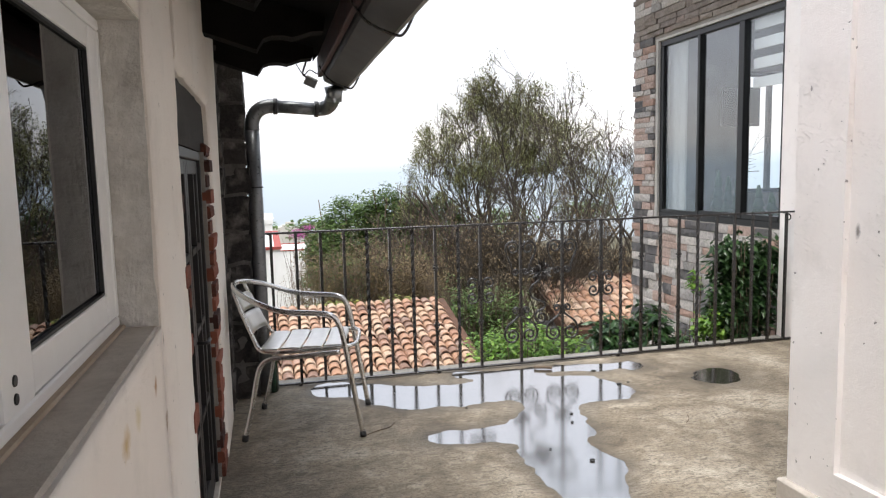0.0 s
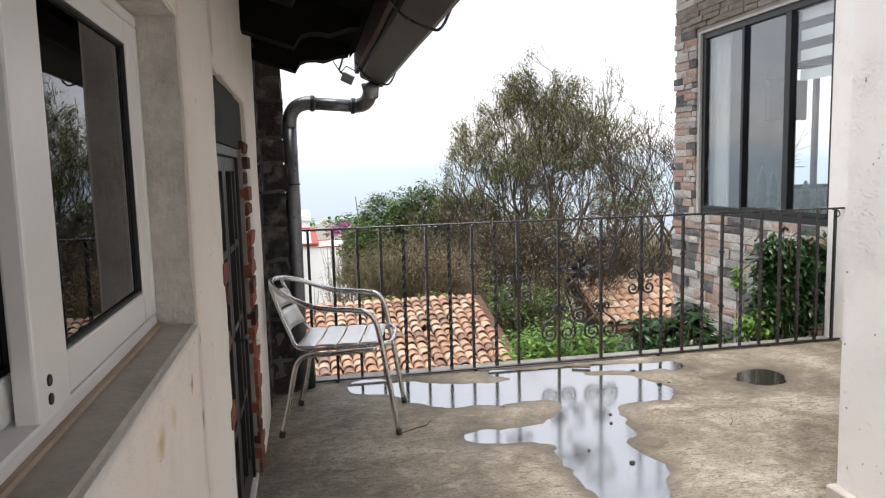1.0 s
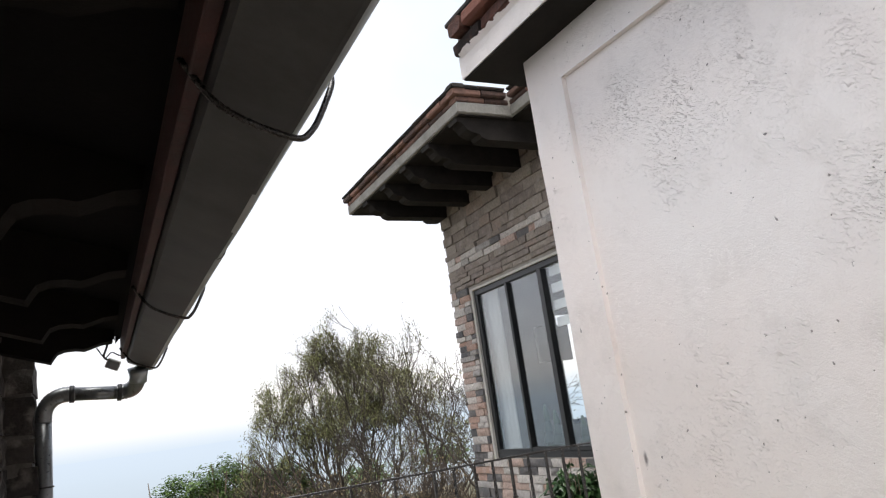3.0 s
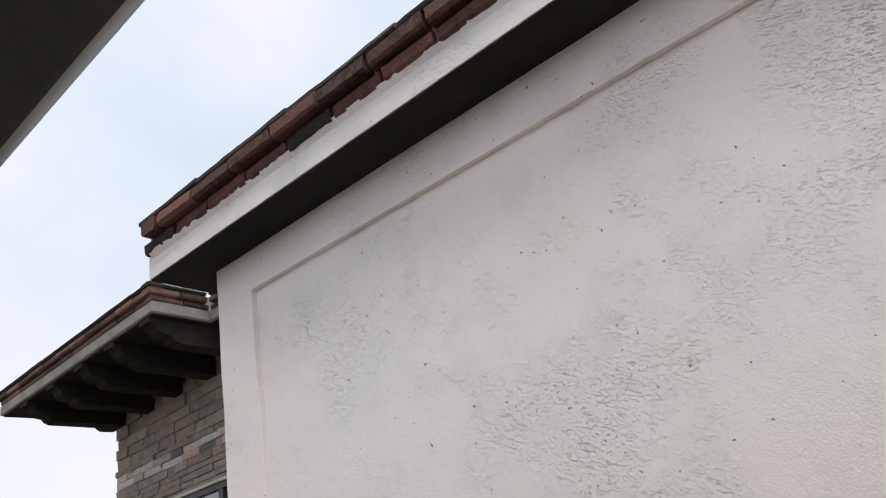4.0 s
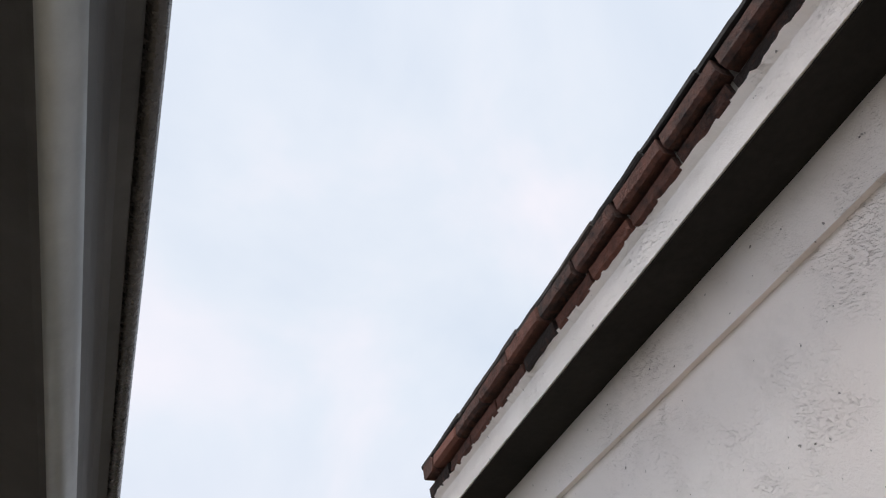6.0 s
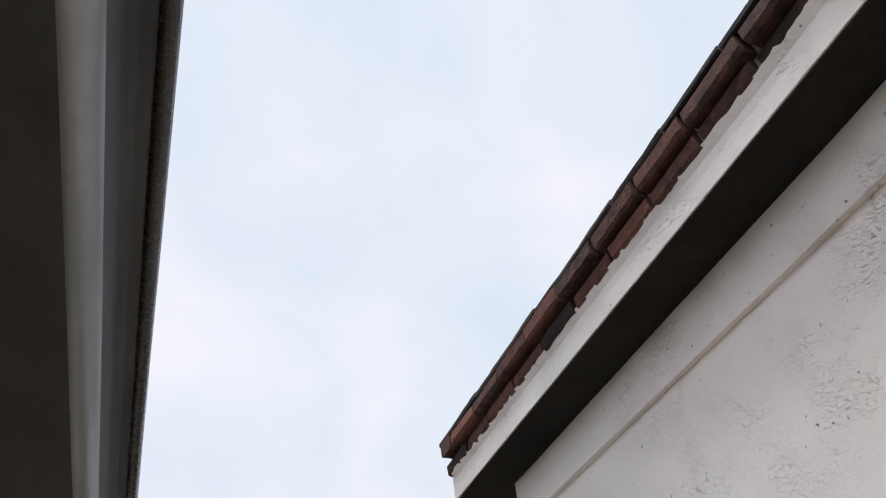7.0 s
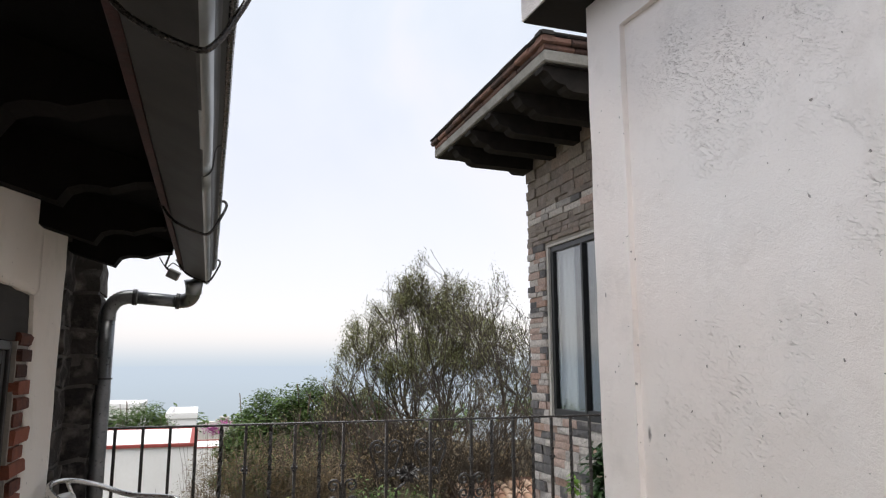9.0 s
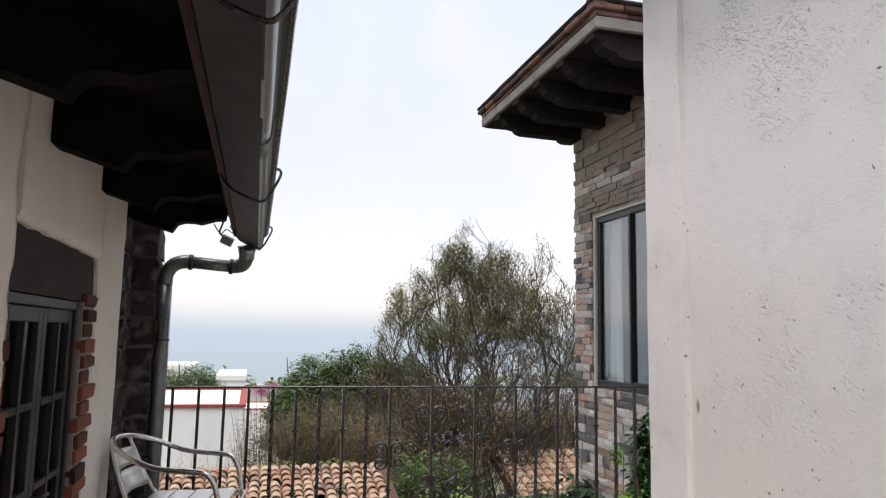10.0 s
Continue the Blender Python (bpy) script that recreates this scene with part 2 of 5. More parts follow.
def leaf_mat(name, dark, light, rough=0.5):
    m, nt, bsdf, L = material(name)
    g = nt.nodes.new("ShaderNodeNewGeometry")
    P = g.outputs["Position"]
    f = calc(nt, "ADD", calc(nt, "MULTIPLY", g.outputs["Random Per Island"], 0.65), calc(nt, "MULTIPLY", noise_tex(nt, P, 2.0, 3), 0.35))
    L(ramp(nt, f, [(0.15, dark), (0.85, light)]), bsdf.inputs["Base Color"])
    bsdf.inputs["Roughness"].default_value = rough
    bsdf.inputs["Subsurface Weight"].default_value = 0.0
    tl = nt.nodes.new("ShaderNodeBsdfTranslucent")
    L(ramp(nt, f, [(0.15, dark), (0.85, light)]), tl.inputs[0])
    mx = nt.nodes.new("ShaderNodeMixShader")
    mx.inputs[0].default_value = 0.25
    L(bsdf.outputs[0], mx.inputs[1])
    L(tl.outputs[0], mx.inputs[2])
    L(mx.outputs[0], nt.nodes["Material Output"].inputs[0])
    return m


def wet_concrete():
    """Old terrace screed: blotchy, trowel-marked, dark and glossy where it lies low and damp."""
    m, nt, bsdf, L = material("wet_concrete")
    P = coords(nt)
    sep = nt.nodes.new("ShaderNodeSeparateXYZ")
    L(P, sep.inputs[0])
    big = noise_tex(nt, P, 1.6, 4, 0.6, 0.4)
    mid = noise_tex(nt, P, 9, 5, 0.6, 0.6)
    trowel = noise_tex(nt, scaled(nt, P, (14, 42, 20)), 1.0, 5, 0.65, 1.6)
    fine = noise_tex(nt, P, 85, 5, 0.7)
    col = ramp(nt, calc(nt, "ADD", calc(nt, "MULTIPLY", big, 0.6), calc(nt, "MULTIPLY", mid, 0.4)), [(0.36, (0.125, 0.097, 0.066)), (0.5, (0.265, 0.22, 0.16)), (0.64, (0.46, 0.405, 0.325))])
    col = mixc(nt, ramp(nt, trowel, [(0.33, 0.75), (0.52, 0.0)]), col, (0.085, 0.07, 0.052))
    col = mixc(nt, ramp(nt, fine, [(0.34, 0.6), (0.52, 0.0)]), col, (0.05, 0.042, 0.033))
    lowness = nt.nodes.new("ShaderNodeMapRange")
    lowness.inputs["From Min"].default_value = -0.0045
    lowness.inputs["From Max"].default_value = 0.0035
    lowness.inputs["To Min"].default_value = 1.0
    lowness.inputs["To Max"].default_value = 0.0
    L(sep.outputs["Z"], lowness.inputs["Value"])
    damp = calc(nt, "MULTIPLY", lowness.outputs[0], 0.72)
    col = mixc(nt, damp, col, (0.052, 0.042, 0.03))
    L(col, bsdf.inputs["Base Color"])
    r = calc(nt, "SUBTRACT", calc(nt, "ADD", 0.58, calc(nt, "MULTIPLY", mid, 0.3)), calc(nt, "MULTIPLY", damp, 0.25))
    L(r, bsdf.inputs["Roughness"])
    bsdf.inputs["Specular IOR Level"].default_value = 0.5
    n1 = bump(nt, trowel, 0.6, 0.008)
    L(bump(nt, fine, 0.6, 0.004, n1), bsdf.inputs["Normal"])
    return m


RUST = (0.42, 0.2, 0.06)
M_WHITE_W = plaster("old_white_plaster", (0.87, 0.835, 0.78), 0.6,
                    stains=((0.065, 1.715, 0.925, 0.022, 0.022, RUST), (0.065, 1.835, 0.816, 0.020, 0.03, (0.30, 0.15, 0.05)), (0.065, 1.41, 0.925, 0.04, 0.03, (0.60, 0.42, 0.18)), (0.065, 1.52, 0.93, 0.03, 0.03, (0.72, 0.62, 0.42)), (0.065, 1.86, 0.985, 0.006, 0.016, (0.1, 0.09, 0.08))))
M_WHITE_E = plaster("white_plaster", (0.87, 0.835, 0.81), 1.0, stains=((2.26, 2.285, 1.087, 0.012, 0.035, (0.17, 0.15, 0.14)),))
M_JAMB = mottled("bare_cement_render", (0.40, 0.375, 0.335), (0.80, 0.765, 0.71), 0.92, scale=11, fine=48, bumps=0.9, dist=0.009)
M_SILL = mottled("cement_sill", (0.38, 0.335, 0.285), (0.62, 0.565, 0.5), 0.75, scale=14, fine=60, bumps=0.6, dist=0.005)
M_FLOOR = wet_concrete()
# cement darkened far below its own tone to carry the eaves' shade
M_SOFFIT = mottled("shade_dark_cement_soffit", (0.010, 0.009, 0.008), (0.034, 0.031, 0.027), 0.9, spec=0.12, scale=2.2, fine=40, bumps=0.3)
M_BRICK = mottled("old_clay_brick", (0.055, 0.02, 0.014), (0.27, 0.085, 0.05), 0.9, scale=14, fine=70, bumps=0.9, dist=0.008, obj=0.7)
M_MORTAR = mottled("lime_mortar", (0.2, 0.18, 0.16), (0.38, 0.35, 0.31), 0.95, scale=12, fine=90, bumps=0.6)
M_DARKMORTAR = mottled("dark_mortar", (0.05, 0.046, 0.042), (0.17, 0.158, 0.145), 0.95, scale=10, fine=70, bumps=0.6)
M_BRICK_GREY = mottled("weathered_cornice_brick", (0.07, 0.042, 0.034), (0.25, 0.135, 0.10), 0.9, scale=11, fine=60, bumps=0.9, dist=0.008, obj=0.6)
M_CORNICE = mottled("black_stained_cornice_brick", (0.020, 0.012, 0.010), (0.185, 0.07, 0.048), 0.92, scale=22, fine=75, bumps=1.0, dist=0.012, obj=0.55)
# darkened copy of the zinc, with the gutter's shade in its colour
M_ZINC_SHADE = mottled("shade_toned_galvanised_sheet", (0.035, 0.0355, 0.036), (0.085, 0.087, 0.088), 0.6, 0.0, spec=0.2, scale=6, fine=40, bumps=0.08)
M_DARKTILE = mottled("dark_clay_tile", (0.012, 0.011, 0.010), (0.05, 0.038, 0.032), 0.9, scale=16, fine=80, bumps=0.8, dist=0.006, obj=0.6)
M_LAVA = palette("volcanic_stone", [(0.0, (0.022, 0.020, 0.020)), (0.3, (0.042, 0.037, 0.035)), (0.55, (0.030, 0.027, 0.026)), (0.8, (0.06, 0.054, 0.049))], 0.9, 1.0, 0.012, 40)
M_LEDGE = palette("split_face_stone", [(0.0, (0.50, 0.37, 0.31)), (0.2, (0.14, 0.135, 0.135)), (0.32, (0.56, 0.52, 0.48)), (0.54, (0.45, 0.30, 0.235)), (0.66, (0.40, 0.375, 0.35)), (0.80, (0.11, 0.108, 0.11)), (0.88, (0.62, 0.57, 0.52))])
M_LEDGE_UP = palette("weathered_split_stone", [(0.0, (0.27, 0.225, 0.19)), (0.35, (0.33, 0.285, 0.24)), (0.6, (0.24, 0.2, 0.175)), (0.85, (0.30, 0.235, 0.195))])
M_IRON = mottled("black_wrought_iron", (0.008, 0.007, 0.0065), (0.024, 0.020, 0.018), 0.27, 0.1, scale=30, fine=150, bumps=0.2, dist=0.001, spec=0.7)
M_ALU = mottled("polished_aluminium", (0.62, 0.60, 0.57), (0.80, 0.79, 0.77), 0.26, 1.0, scale=25, fine=200, bumps=0.05, dist=0.0005)
M_SLAT = mottled("brushed_aluminium_slat", (0.66, 0.64, 0.61), (0.82, 0.80, 0.77), 0.36, 0.85, scale=20, fine=160, bumps=0.1, dist=0.0006)
M_RUBBER = mottled("grey_rubber", (0.02, 0.02, 0.02), (0.06, 0.06, 0.06), 0.8)
M_WINFRAME = mottled("white_enamelled_aluminium", (0.74, 0.735, 0.72), (0.84, 0.835, 0.825), 0.33, 0.0, scale=7, fine=60, bumps=0.05)
M_BLACKFRAME = mottled("black_enamelled_aluminium", (0.008, 0.009, 0.010), (0.02, 0.021, 0.022), 0.35, 0.2, bumps=0.05)
M_STEELDOOR = mottled("dark_painted_steel", (0.012, 0.011, 0.011), (0.035, 0.031, 0.03), 0.45, 0.3, scale=12, fine=90, bumps=0.15, dist=0.001)
# rafter and board colours pushed near black to hold the eaves' deep shade
M_TIMBER = mottled("near_black_stained_timber", (0.004, 0.0035, 0.003), (0.012, 0.010, 0.009), 0.85, spec=0.08, scale=8, fine=60, bumps=0.4)
M_LINTEL = mottled("grey_weathered_timber", (0.014, 0.012, 0.011), (0.04, 0.035, 0.031), 0.85, scale=5, fine=45, bumps=0.5)
M_DECK = mottled("near_black_roof_boards", (0.003, 0.003, 0.003), (0.008, 0.007, 0.007), 0.9, spec=0.08, scale=6, fine=50, bumps=0.4)
M_RED = mottled("dull_red_paint", (0.012, 0.008, 0.008), (0.072, 0.020, 0.019), 0.7, scale=10, fine=60, bumps=0.4)
M_ZINC = mottled("galvanised_sheet", (0.20, 0.215, 0.22), (0.36, 0.38, 0.385), 0.36, 0.8, scale=5, fine=35, bumps=0.10)
M_PIPE = mottled("grey_painted_metal_pipe", (0.11, 0.115, 0.12), (0.24, 0.245, 0.25), 0.3, 0.6, scale=9, fine=70, bumps=0.06)
M_BAND = mottled("black_clamp", (0.01, 0.01, 0.01), (0.03, 0.03, 0.03), 0.5)
M_CONC = mottled("raw_grey_concrete", (0.15, 0.14, 0.125), (0.36, 0.345, 0.31), 0.92, scale=6, fine=50, bumps=0.8, dist=0.01)
# near-black timber colour stands in for shade under the stone house's eaves
M_CORBEL = mottled("shade_dark_timber", (0.008, 0.007, 0.006), (0.032, 0.027, 0.024), 0.85, spec=0.15, scale=10, fine=70, bumps=0.4)
M_CREAM = mottled("pale_stone_trim", (0.42, 0.40, 0.36), (0.6, 0.575, 0.53), 0.8, scale=10, fine=80, bumps=0.3)
M_TILE = palette("clay_barrel_tile", [(0.0, (0.38, 0.215, 0.135)), (0.2, (0.46, 0.31, 0.21)), (0.42, (0.32, 0.175, 0.115)), (0.6, (0.48, 0.345, 0.25)), (0.78, (0.40, 0.245, 0.16)), (0.9, (0.22, 0.13, 0.095))], 0.8, 0.5, 0.004, 50)
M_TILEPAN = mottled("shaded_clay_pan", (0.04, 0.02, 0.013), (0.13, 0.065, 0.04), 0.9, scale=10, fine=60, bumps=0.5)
M_HOUSEWALL = mottled("far_white_wall", (0.70, 0.69, 0.67), (0.82, 0.81, 0.80), 0.9, scale=1.2, fine=12, bumps=0.2)
M_REDTRIM = mottled("oxide_red_paint", (0.20, 0.035, 0.03), (0.34, 0.07, 0.055), 0.8, scale=4, fine=40, bumps=0.1)
M_BARK = mottled("grey_brown_bark", (0.03, 0.023, 0.018), (0.10, 0.08, 0.063), 0.9, scale=14, fine=90, bumps=0.8, dist=0.01)
M_TWIG = mottled("dry_twigs", (0.07, 0.05, 0.037), (0.19, 0.145, 0.105), 0.9, scale=9, fine=60, bumps=0.0)
M_LEAF_TREE = leaf_mat("olive_tree_leaf", (0.045, 0.05, 0.016), (0.22, 0.22, 0.075))
M_LEAF_GREEN = leaf_mat("mid_green_leaf", (0.024, 0.056, 0.011), (0.12, 0.19, 0.042))
M_LEAF_BRIGHT = leaf_mat("fresh_green_leaf", (0.05, 0.14, 0.018), (0.22, 0.36, 0.06), 0.4)
M_LEAF_DARK = leaf_mat("glossy_dark_leaf", (0.012, 0.036, 0.012), (0.055, 0.115, 0.035), 0.3)
M_LEAF_BROWN = leaf_mat("dry_olive_brown_leaf", (0.075, 0.052, 0.022), (0.22, 0.155, 0.068))
M_LEAF_YEL = leaf_mat("yellow_green_leaf", (0.08, 0.11, 0.02), (0.28, 0.27, 0.05))
M_FLOWER = leaf_mat("magenta_bract", (0.25, 0.035, 0.16), (0.48, 0.10, 0.33))
M_EARTH = mottled("dry_grass_and_earth", (0.05, 0.055, 0.025), (0.13, 0.115, 0.065), 0.95, scale=0.6, fine=6, bumps=0.5, dist=0.05)
M_PANE_L = pane_glass("window_glass", (0.16, 0.19, 0.18), 1.55)
M_PANE_S = pane_glass("tinted_reflecting_glass", (0.95, 0.97, 0.97), 2.1, blend=0.28)
M_PANE_D = pane_glass("door_glass", (0.3, 0.3, 0.3), 1.6)
M_ROOM = mottled("dim_room_paint", (0.22, 0.22, 0.21), (0.3, 0.3, 0.29), 0.9, bumps=0.05)
M_PALE_ROOM = mottled("pale_room_finish", (0.62, 0.62, 0.61), (0.74, 0.74, 0.73), 0.9, bumps=0.1)


def water_mat():
    m, nt, bsdf, L = material("rain_water")
    P = coords(nt)
    bsdf.inputs["Base Color"].default_value = (0.05, 0.045, 0.038, 1)
    bsdf.inputs["Roughness"].default_value = 0.12
    bsdf.inputs["IOR"].default_value = 1.333
    bsdf.inputs["Specular IOR Level"].default_value = 1.0
    bsdf.inputs["Coat Weight"].default_value = 1.0
    bsdf.inputs["Coat IOR"].default_value = 5.5
    bsdf.inputs["Coat Roughness"].default_value = 0.12
    L(bump(nt, noise_tex(nt, P, 60, 3), 0.16, 0.003, bump(nt, noise_tex(nt, P, 16, 2), 0.22, 0.005)), bsdf.inputs["Normal"])
    return m


M_WATER = water_mat()
# drops are pale metal, so their glint is put into the colour
M_DROP = mottled("glint_bright_drop", (0.55, 0.57, 0.6), (0.75, 0.77, 0.8), 0.1, 0.9, bumps=0.0)


# ---- the terrace floor, with hollows that hold rain ----
XW, XE = 0.065, 2.24      # faces of the west and east walls
YR = 4.70                 # the railing's line
PUDDLES = ((0.66, 4.58, 1.15, 4.28, 0.20), (1.15, 4.28, 2.10, 4.20, 0.24), (1.5, 4.62, 2.62, 4.50, 0.13), (1.05, 4.30, 1.45, 4.20, 0.20), (1.9, 4.15, 2.20, 4.05, 0.24),
           (1.85, 4.05, 1.66, 3.55, 0.23), (1.06, 3.59, 1.55, 3.58, 0.14), (1.58, 3.5, 1.60, 3.1, 0.23), (1.58, 3.1, 1.46, 2.2, 0.20))


def seg_dist(x, y, x0, y0, x1, y1):
    dx, dy = x1 - x0, y1 - y0
    t = np.clip(((x - x0) * dx + (y - y0) * dy) / (dx * dx + dy * dy), 0, 1)
    return np.hypot(x - x0 - t * dx, y - y0 - t * dy)


def floor_height(x, y):
    """Height of the screed: shallow hollows along the capsules above, rough all over."""
    inside = np.full(x.shape, -9.0)
    for x0, y0, x1, y1, r in PUDDLES:
        d = (r - seg_dist(x, y, x0, y0, x1, y1)) / 0.16
        inside = np.logaddexp(inside * 3, d * 3) / 3
    wob = np.array([noise.fractal(Vector((a * 5, b * 5, 0.3)), 1.0, 2.0, 4) for a, b in zip(x.ravel(), y.ravel())]).reshape(x.shape)
    inside = inside + wob * 0.5
    spot = np.exp(-(((x - 3.0) / 0.34) ** 2 + ((y - 4.09) / 0.30) ** 2)) * 0.0092
    return 0.004 - 0.0085 * np.clip(inside + 0.5, 0, 1.6) - spot + wob * 0.0012


def build_floor():
    xs, ys = np.arange(-0.2, 4.101, 0.0247), np.concatenate([np.arange(-3.0, 1.9, 0.2), np.arange(1.9, 4.79, 0.0235)])
    X, Y = np.meshgrid(xs, ys)
    Z = floor_height(X, Y)
    n, m = len(xs), len(ys)
    verts = list(zip(X.ravel(), Y.ravel(), Z.ravel()))
    faces = [(j * n + i, j * n + i + 1, (j + 1) * n + i + 1, (j + 1) * n + i) for j in range(m - 1) for i in range(n - 1)]
    ob = new("floor", raw("floor", verts, faces, M_FLOOR, True))
    tagged(ob, "worn grey-brown concrete terrace floor, wet from rain", "floor", kind="structure")
    BASE[ob] = IDENT
    slab = solid("floor_slab", boxes((-0.2, 4.09, -3.0, 4.86, -0.22, -0.03), (4.09, 8.0, -6.0, -1.4, -0.22, -0.03), (-0.2, 3.95, -6.0, -3.0, -0.22, -0.03)), M_CONC, "grey concrete slab edge of the terrace", "slab", kind="structure")
    lip = solid("trim", boxes((0.2, 4.09, 4.745, 4.86, -0.06, 0.004), bev=0.006), M_CONC, "wet pale concrete kerb under the railing", "kerb", kind="structure")
    wat = new("puddle", raw("puddle", [(0.0, 1.0, -0.0032), (4.05, 1.0, -0.0032), (4.05, 4.744, -0.0032), (0.0, 4.744, -0.0032)], [(0, 1, 2, 3)], M_WATER))
    tagged(wat, "clear rain puddle mirroring the white sky", "puddle", kind="structure")


build_floor()


# ---- the west house: white wall, window, door, eaves ----
def jagged(y, seed, amp):
    return amp * noise.noise(Vector((y * 9, seed, 0))) + 0.4 * amp * noise.noise(Vector((y * 31, seed + 4, 0)))


WY0, WY1, WZ0, WZ1 = 0.28, 1.84, 1.02, 1.645   # window recess
DY0, DY1, DZ1 = 2.43, 3.645, 1.638               # door opening up to the lintel's top


def sheet_with_ragged(name, y0, y1, z0, z1, rag0, rag1, ragt=0.0, ragb=0.0, x0=-0.2, x1=XW, step=0.03):
    """A plaster panel whose chosen edges are broken and uneven."""
    bm = bmesh.new()
    nz, ny = max(2, int((z1 - z0) / step)), max(2, int((y1 - y0) / 0.06))
    grid = []
    for k in range(nz + 1):
        z = z0 + (z1 - z0) * k / nz
        a, b = y0 + jagged(z, 1.0 + y0, rag0), y1 + jagged(z, 7.0 + y1, rag1)
        row = []
        for i in range(ny + 1):
            y = a + (b - a) * i / ny
            zz = z + (jagged(y, 11.0, ragt) if k == nz else 0) + (jagged(y, 15.0, ragb) if k == 0 else 0)
            swell = 0.004 * noise.noise(Vector((y * 2.5, zz * 2.5, 3.0)))
            edge = 0.012 if ((i == 0 and rag0) or (i == ny and rag1) or (k == nz and ragt) or (k == 0 and ragb)) else 0.0
            row.append(bm.verts.new((x1 + swell - edge, y, zz)))
        grid.append(row)
    for k in range(nz):
        for i in range(ny):
            bm.faces.new((grid[k][i], grid[k][i + 1], grid[k + 1][i + 1], grid[k + 1][i])).smooth = True
    loop = grid[0][:] + [r[-1] for r in grid[1:]] + grid[-1][-2::-1] + [r[0] for r in grid[-2:0:-1]]
    back = [bm.verts.new((x0, v.co.y, v.co.z)) for v in loop]
    n = len(loop)
    for i in range(n):
        bm.faces.new((loop[(i + 1) % n], loop[i], back[i], back[(i + 1) % n]))
    bm.faces.new(list(reversed(back)))
    return bm


def add_to(a, b):
    me = bpy.data.meshes.new("tmp")
    b.to_mesh(me)
    b.free()
    a.from_mesh(me)
    bpy.data.meshes.remove(me)


def build_west_wall():
    bm = bmesh.new()
    for args in ((-3.0, WY0, 0, 2.13, 0, 0), (WY0, WY1, 0, WZ0 - 0.005, 0, 0), (WY0, WY1, WZ1, 2.13, 0, 0)):
        add_to(bm, sheet_with_ragged("w", *args))
    add_to(bm, sheet_with_ragged("w", WY1, DY0, 0, 2.13, 0.0, 0.03))
    add_to(bm, sheet_with_ragged("w", DY0 - 0.002, DY1 + 0.002, DZ1, 2.13, 0, 0, 0, 0.012))
    add_to(bm, sheet_with_ragged("w", DY1 - 0.02, 4.26, 0, 2.13, 0.045, 0.020))
    wall = solid("wall_west", bm, M_WHITE_W, "old white lime-plastered house wall with rust stains", "wall", kind="structure")
    # reveals of the window recess
    bm = boxes((-0.06, XW - 0.006, WY1 - 0.004, WY1 + 0.05, WZ0, WZ1), (-0.06, XW - 0.006, WY0 - 0.05, WY0 + 0.004, WZ0, WZ1),
               (-0.06, XW - 0.006, WY0, WY1, WZ1 - 0.004, WZ1 + 0.03))
    bmesh.ops.subdivide_edges(bm, edges=bm.edges[:], cuts=11, use_grid_fill=True)
    for v in bm.verts:
        v.co += Vector((0.006, 0.007, 0.004)) * noise.noise(Vector((v.co.x * 22, v.co.y * 14, v.co.z * 22)))
    part("reveal", bm, M_JAMB, wall, "rough bare cement window reveal")
    part("sill", boxes((-0.08, XW - 0.006, WY0 - 0.003, WY1 + 0.003, WZ0 - 0.04, WZ0), bev=0.004), M_SILL, wall, "grey cement window sill")
    # dark rubble corner beyond the plaster
    return wall


wall_west = build_west_wall()


def stone_column():
    """The corner of the west house, of rough dark lava blocks in pale mortar."""
    col = thing("stone_column", (0.06, 4.6, 0), "dark volcanic stone corner column with pale mortar", "column")
    core = boxes((-0.2, XW - 0.012, 4.25, 4.60, 0, 2.1), (-0.2, 0.186, 4.54, 4.80, 0, 2.1))
    part("mortar_core", core, M_DARKMORTAR, col, "dark lime mortar")
    rnd = random.Random(5)
    z = 0.004
    while z < 2.02:
        h = rnd.uniform(0.13, 0.26)
        h = min(h, 2.08 - z)
        for (a0, a1, b0, b1) in ((-0.05, XW, 4.255, 4.53), (-0.02, 0.2, 4.532, 4.82)):
            bm = bmesh.new()
            j = rnd.uniform(-0.006, 0.008)
            box(bm, a0, a1 + j, b0 + j * 0.4, b1 + j, z + 0.010, z + h - 0.012)
            bmesh.ops.subdivide_edges(bm, edges=bm.edges[:], cuts=4, use_grid_fill=True)
            for v in bm.verts:
                v.co += Vector((noise.noise(v.co * 13), noise.noise(v.co * 13 + Vector((9, 0, 0))), noise.noise(v.co * 9 + Vector((0, 9, 0))))) * 0.019
            part("stone", bm, M_LAVA, col)
        z += h
    return col


stone_column()


def brick_box(bm, x0, x1, y0, y1, z0, z1, ch, rnd, jit=0.003):
    """A worn brick: an eight-sided section along its longer level side."""
    if (y1 - y0) >= (x1 - x0):
        a0, a1, ax, lo, hi = x0, x1, "y", y0, y1
    else:
        a0, a1, ax, lo, hi = y0, y1, "x", x0, x1
    pr = [(a0 + ch, z0), (a1 - ch, z0), (a1, z0 + ch), (a1, z1 - ch), (a1 - ch, z1), (a0 + ch, z1), (a0, z1 - ch), (a0, z0 + ch)]
    pr = [(p + rnd.uniform(-jit, jit), q + rnd.uniform(-jit, jit)) for p, q in pr]
    prism(bm, pr, ax, lo, hi)
    return bm


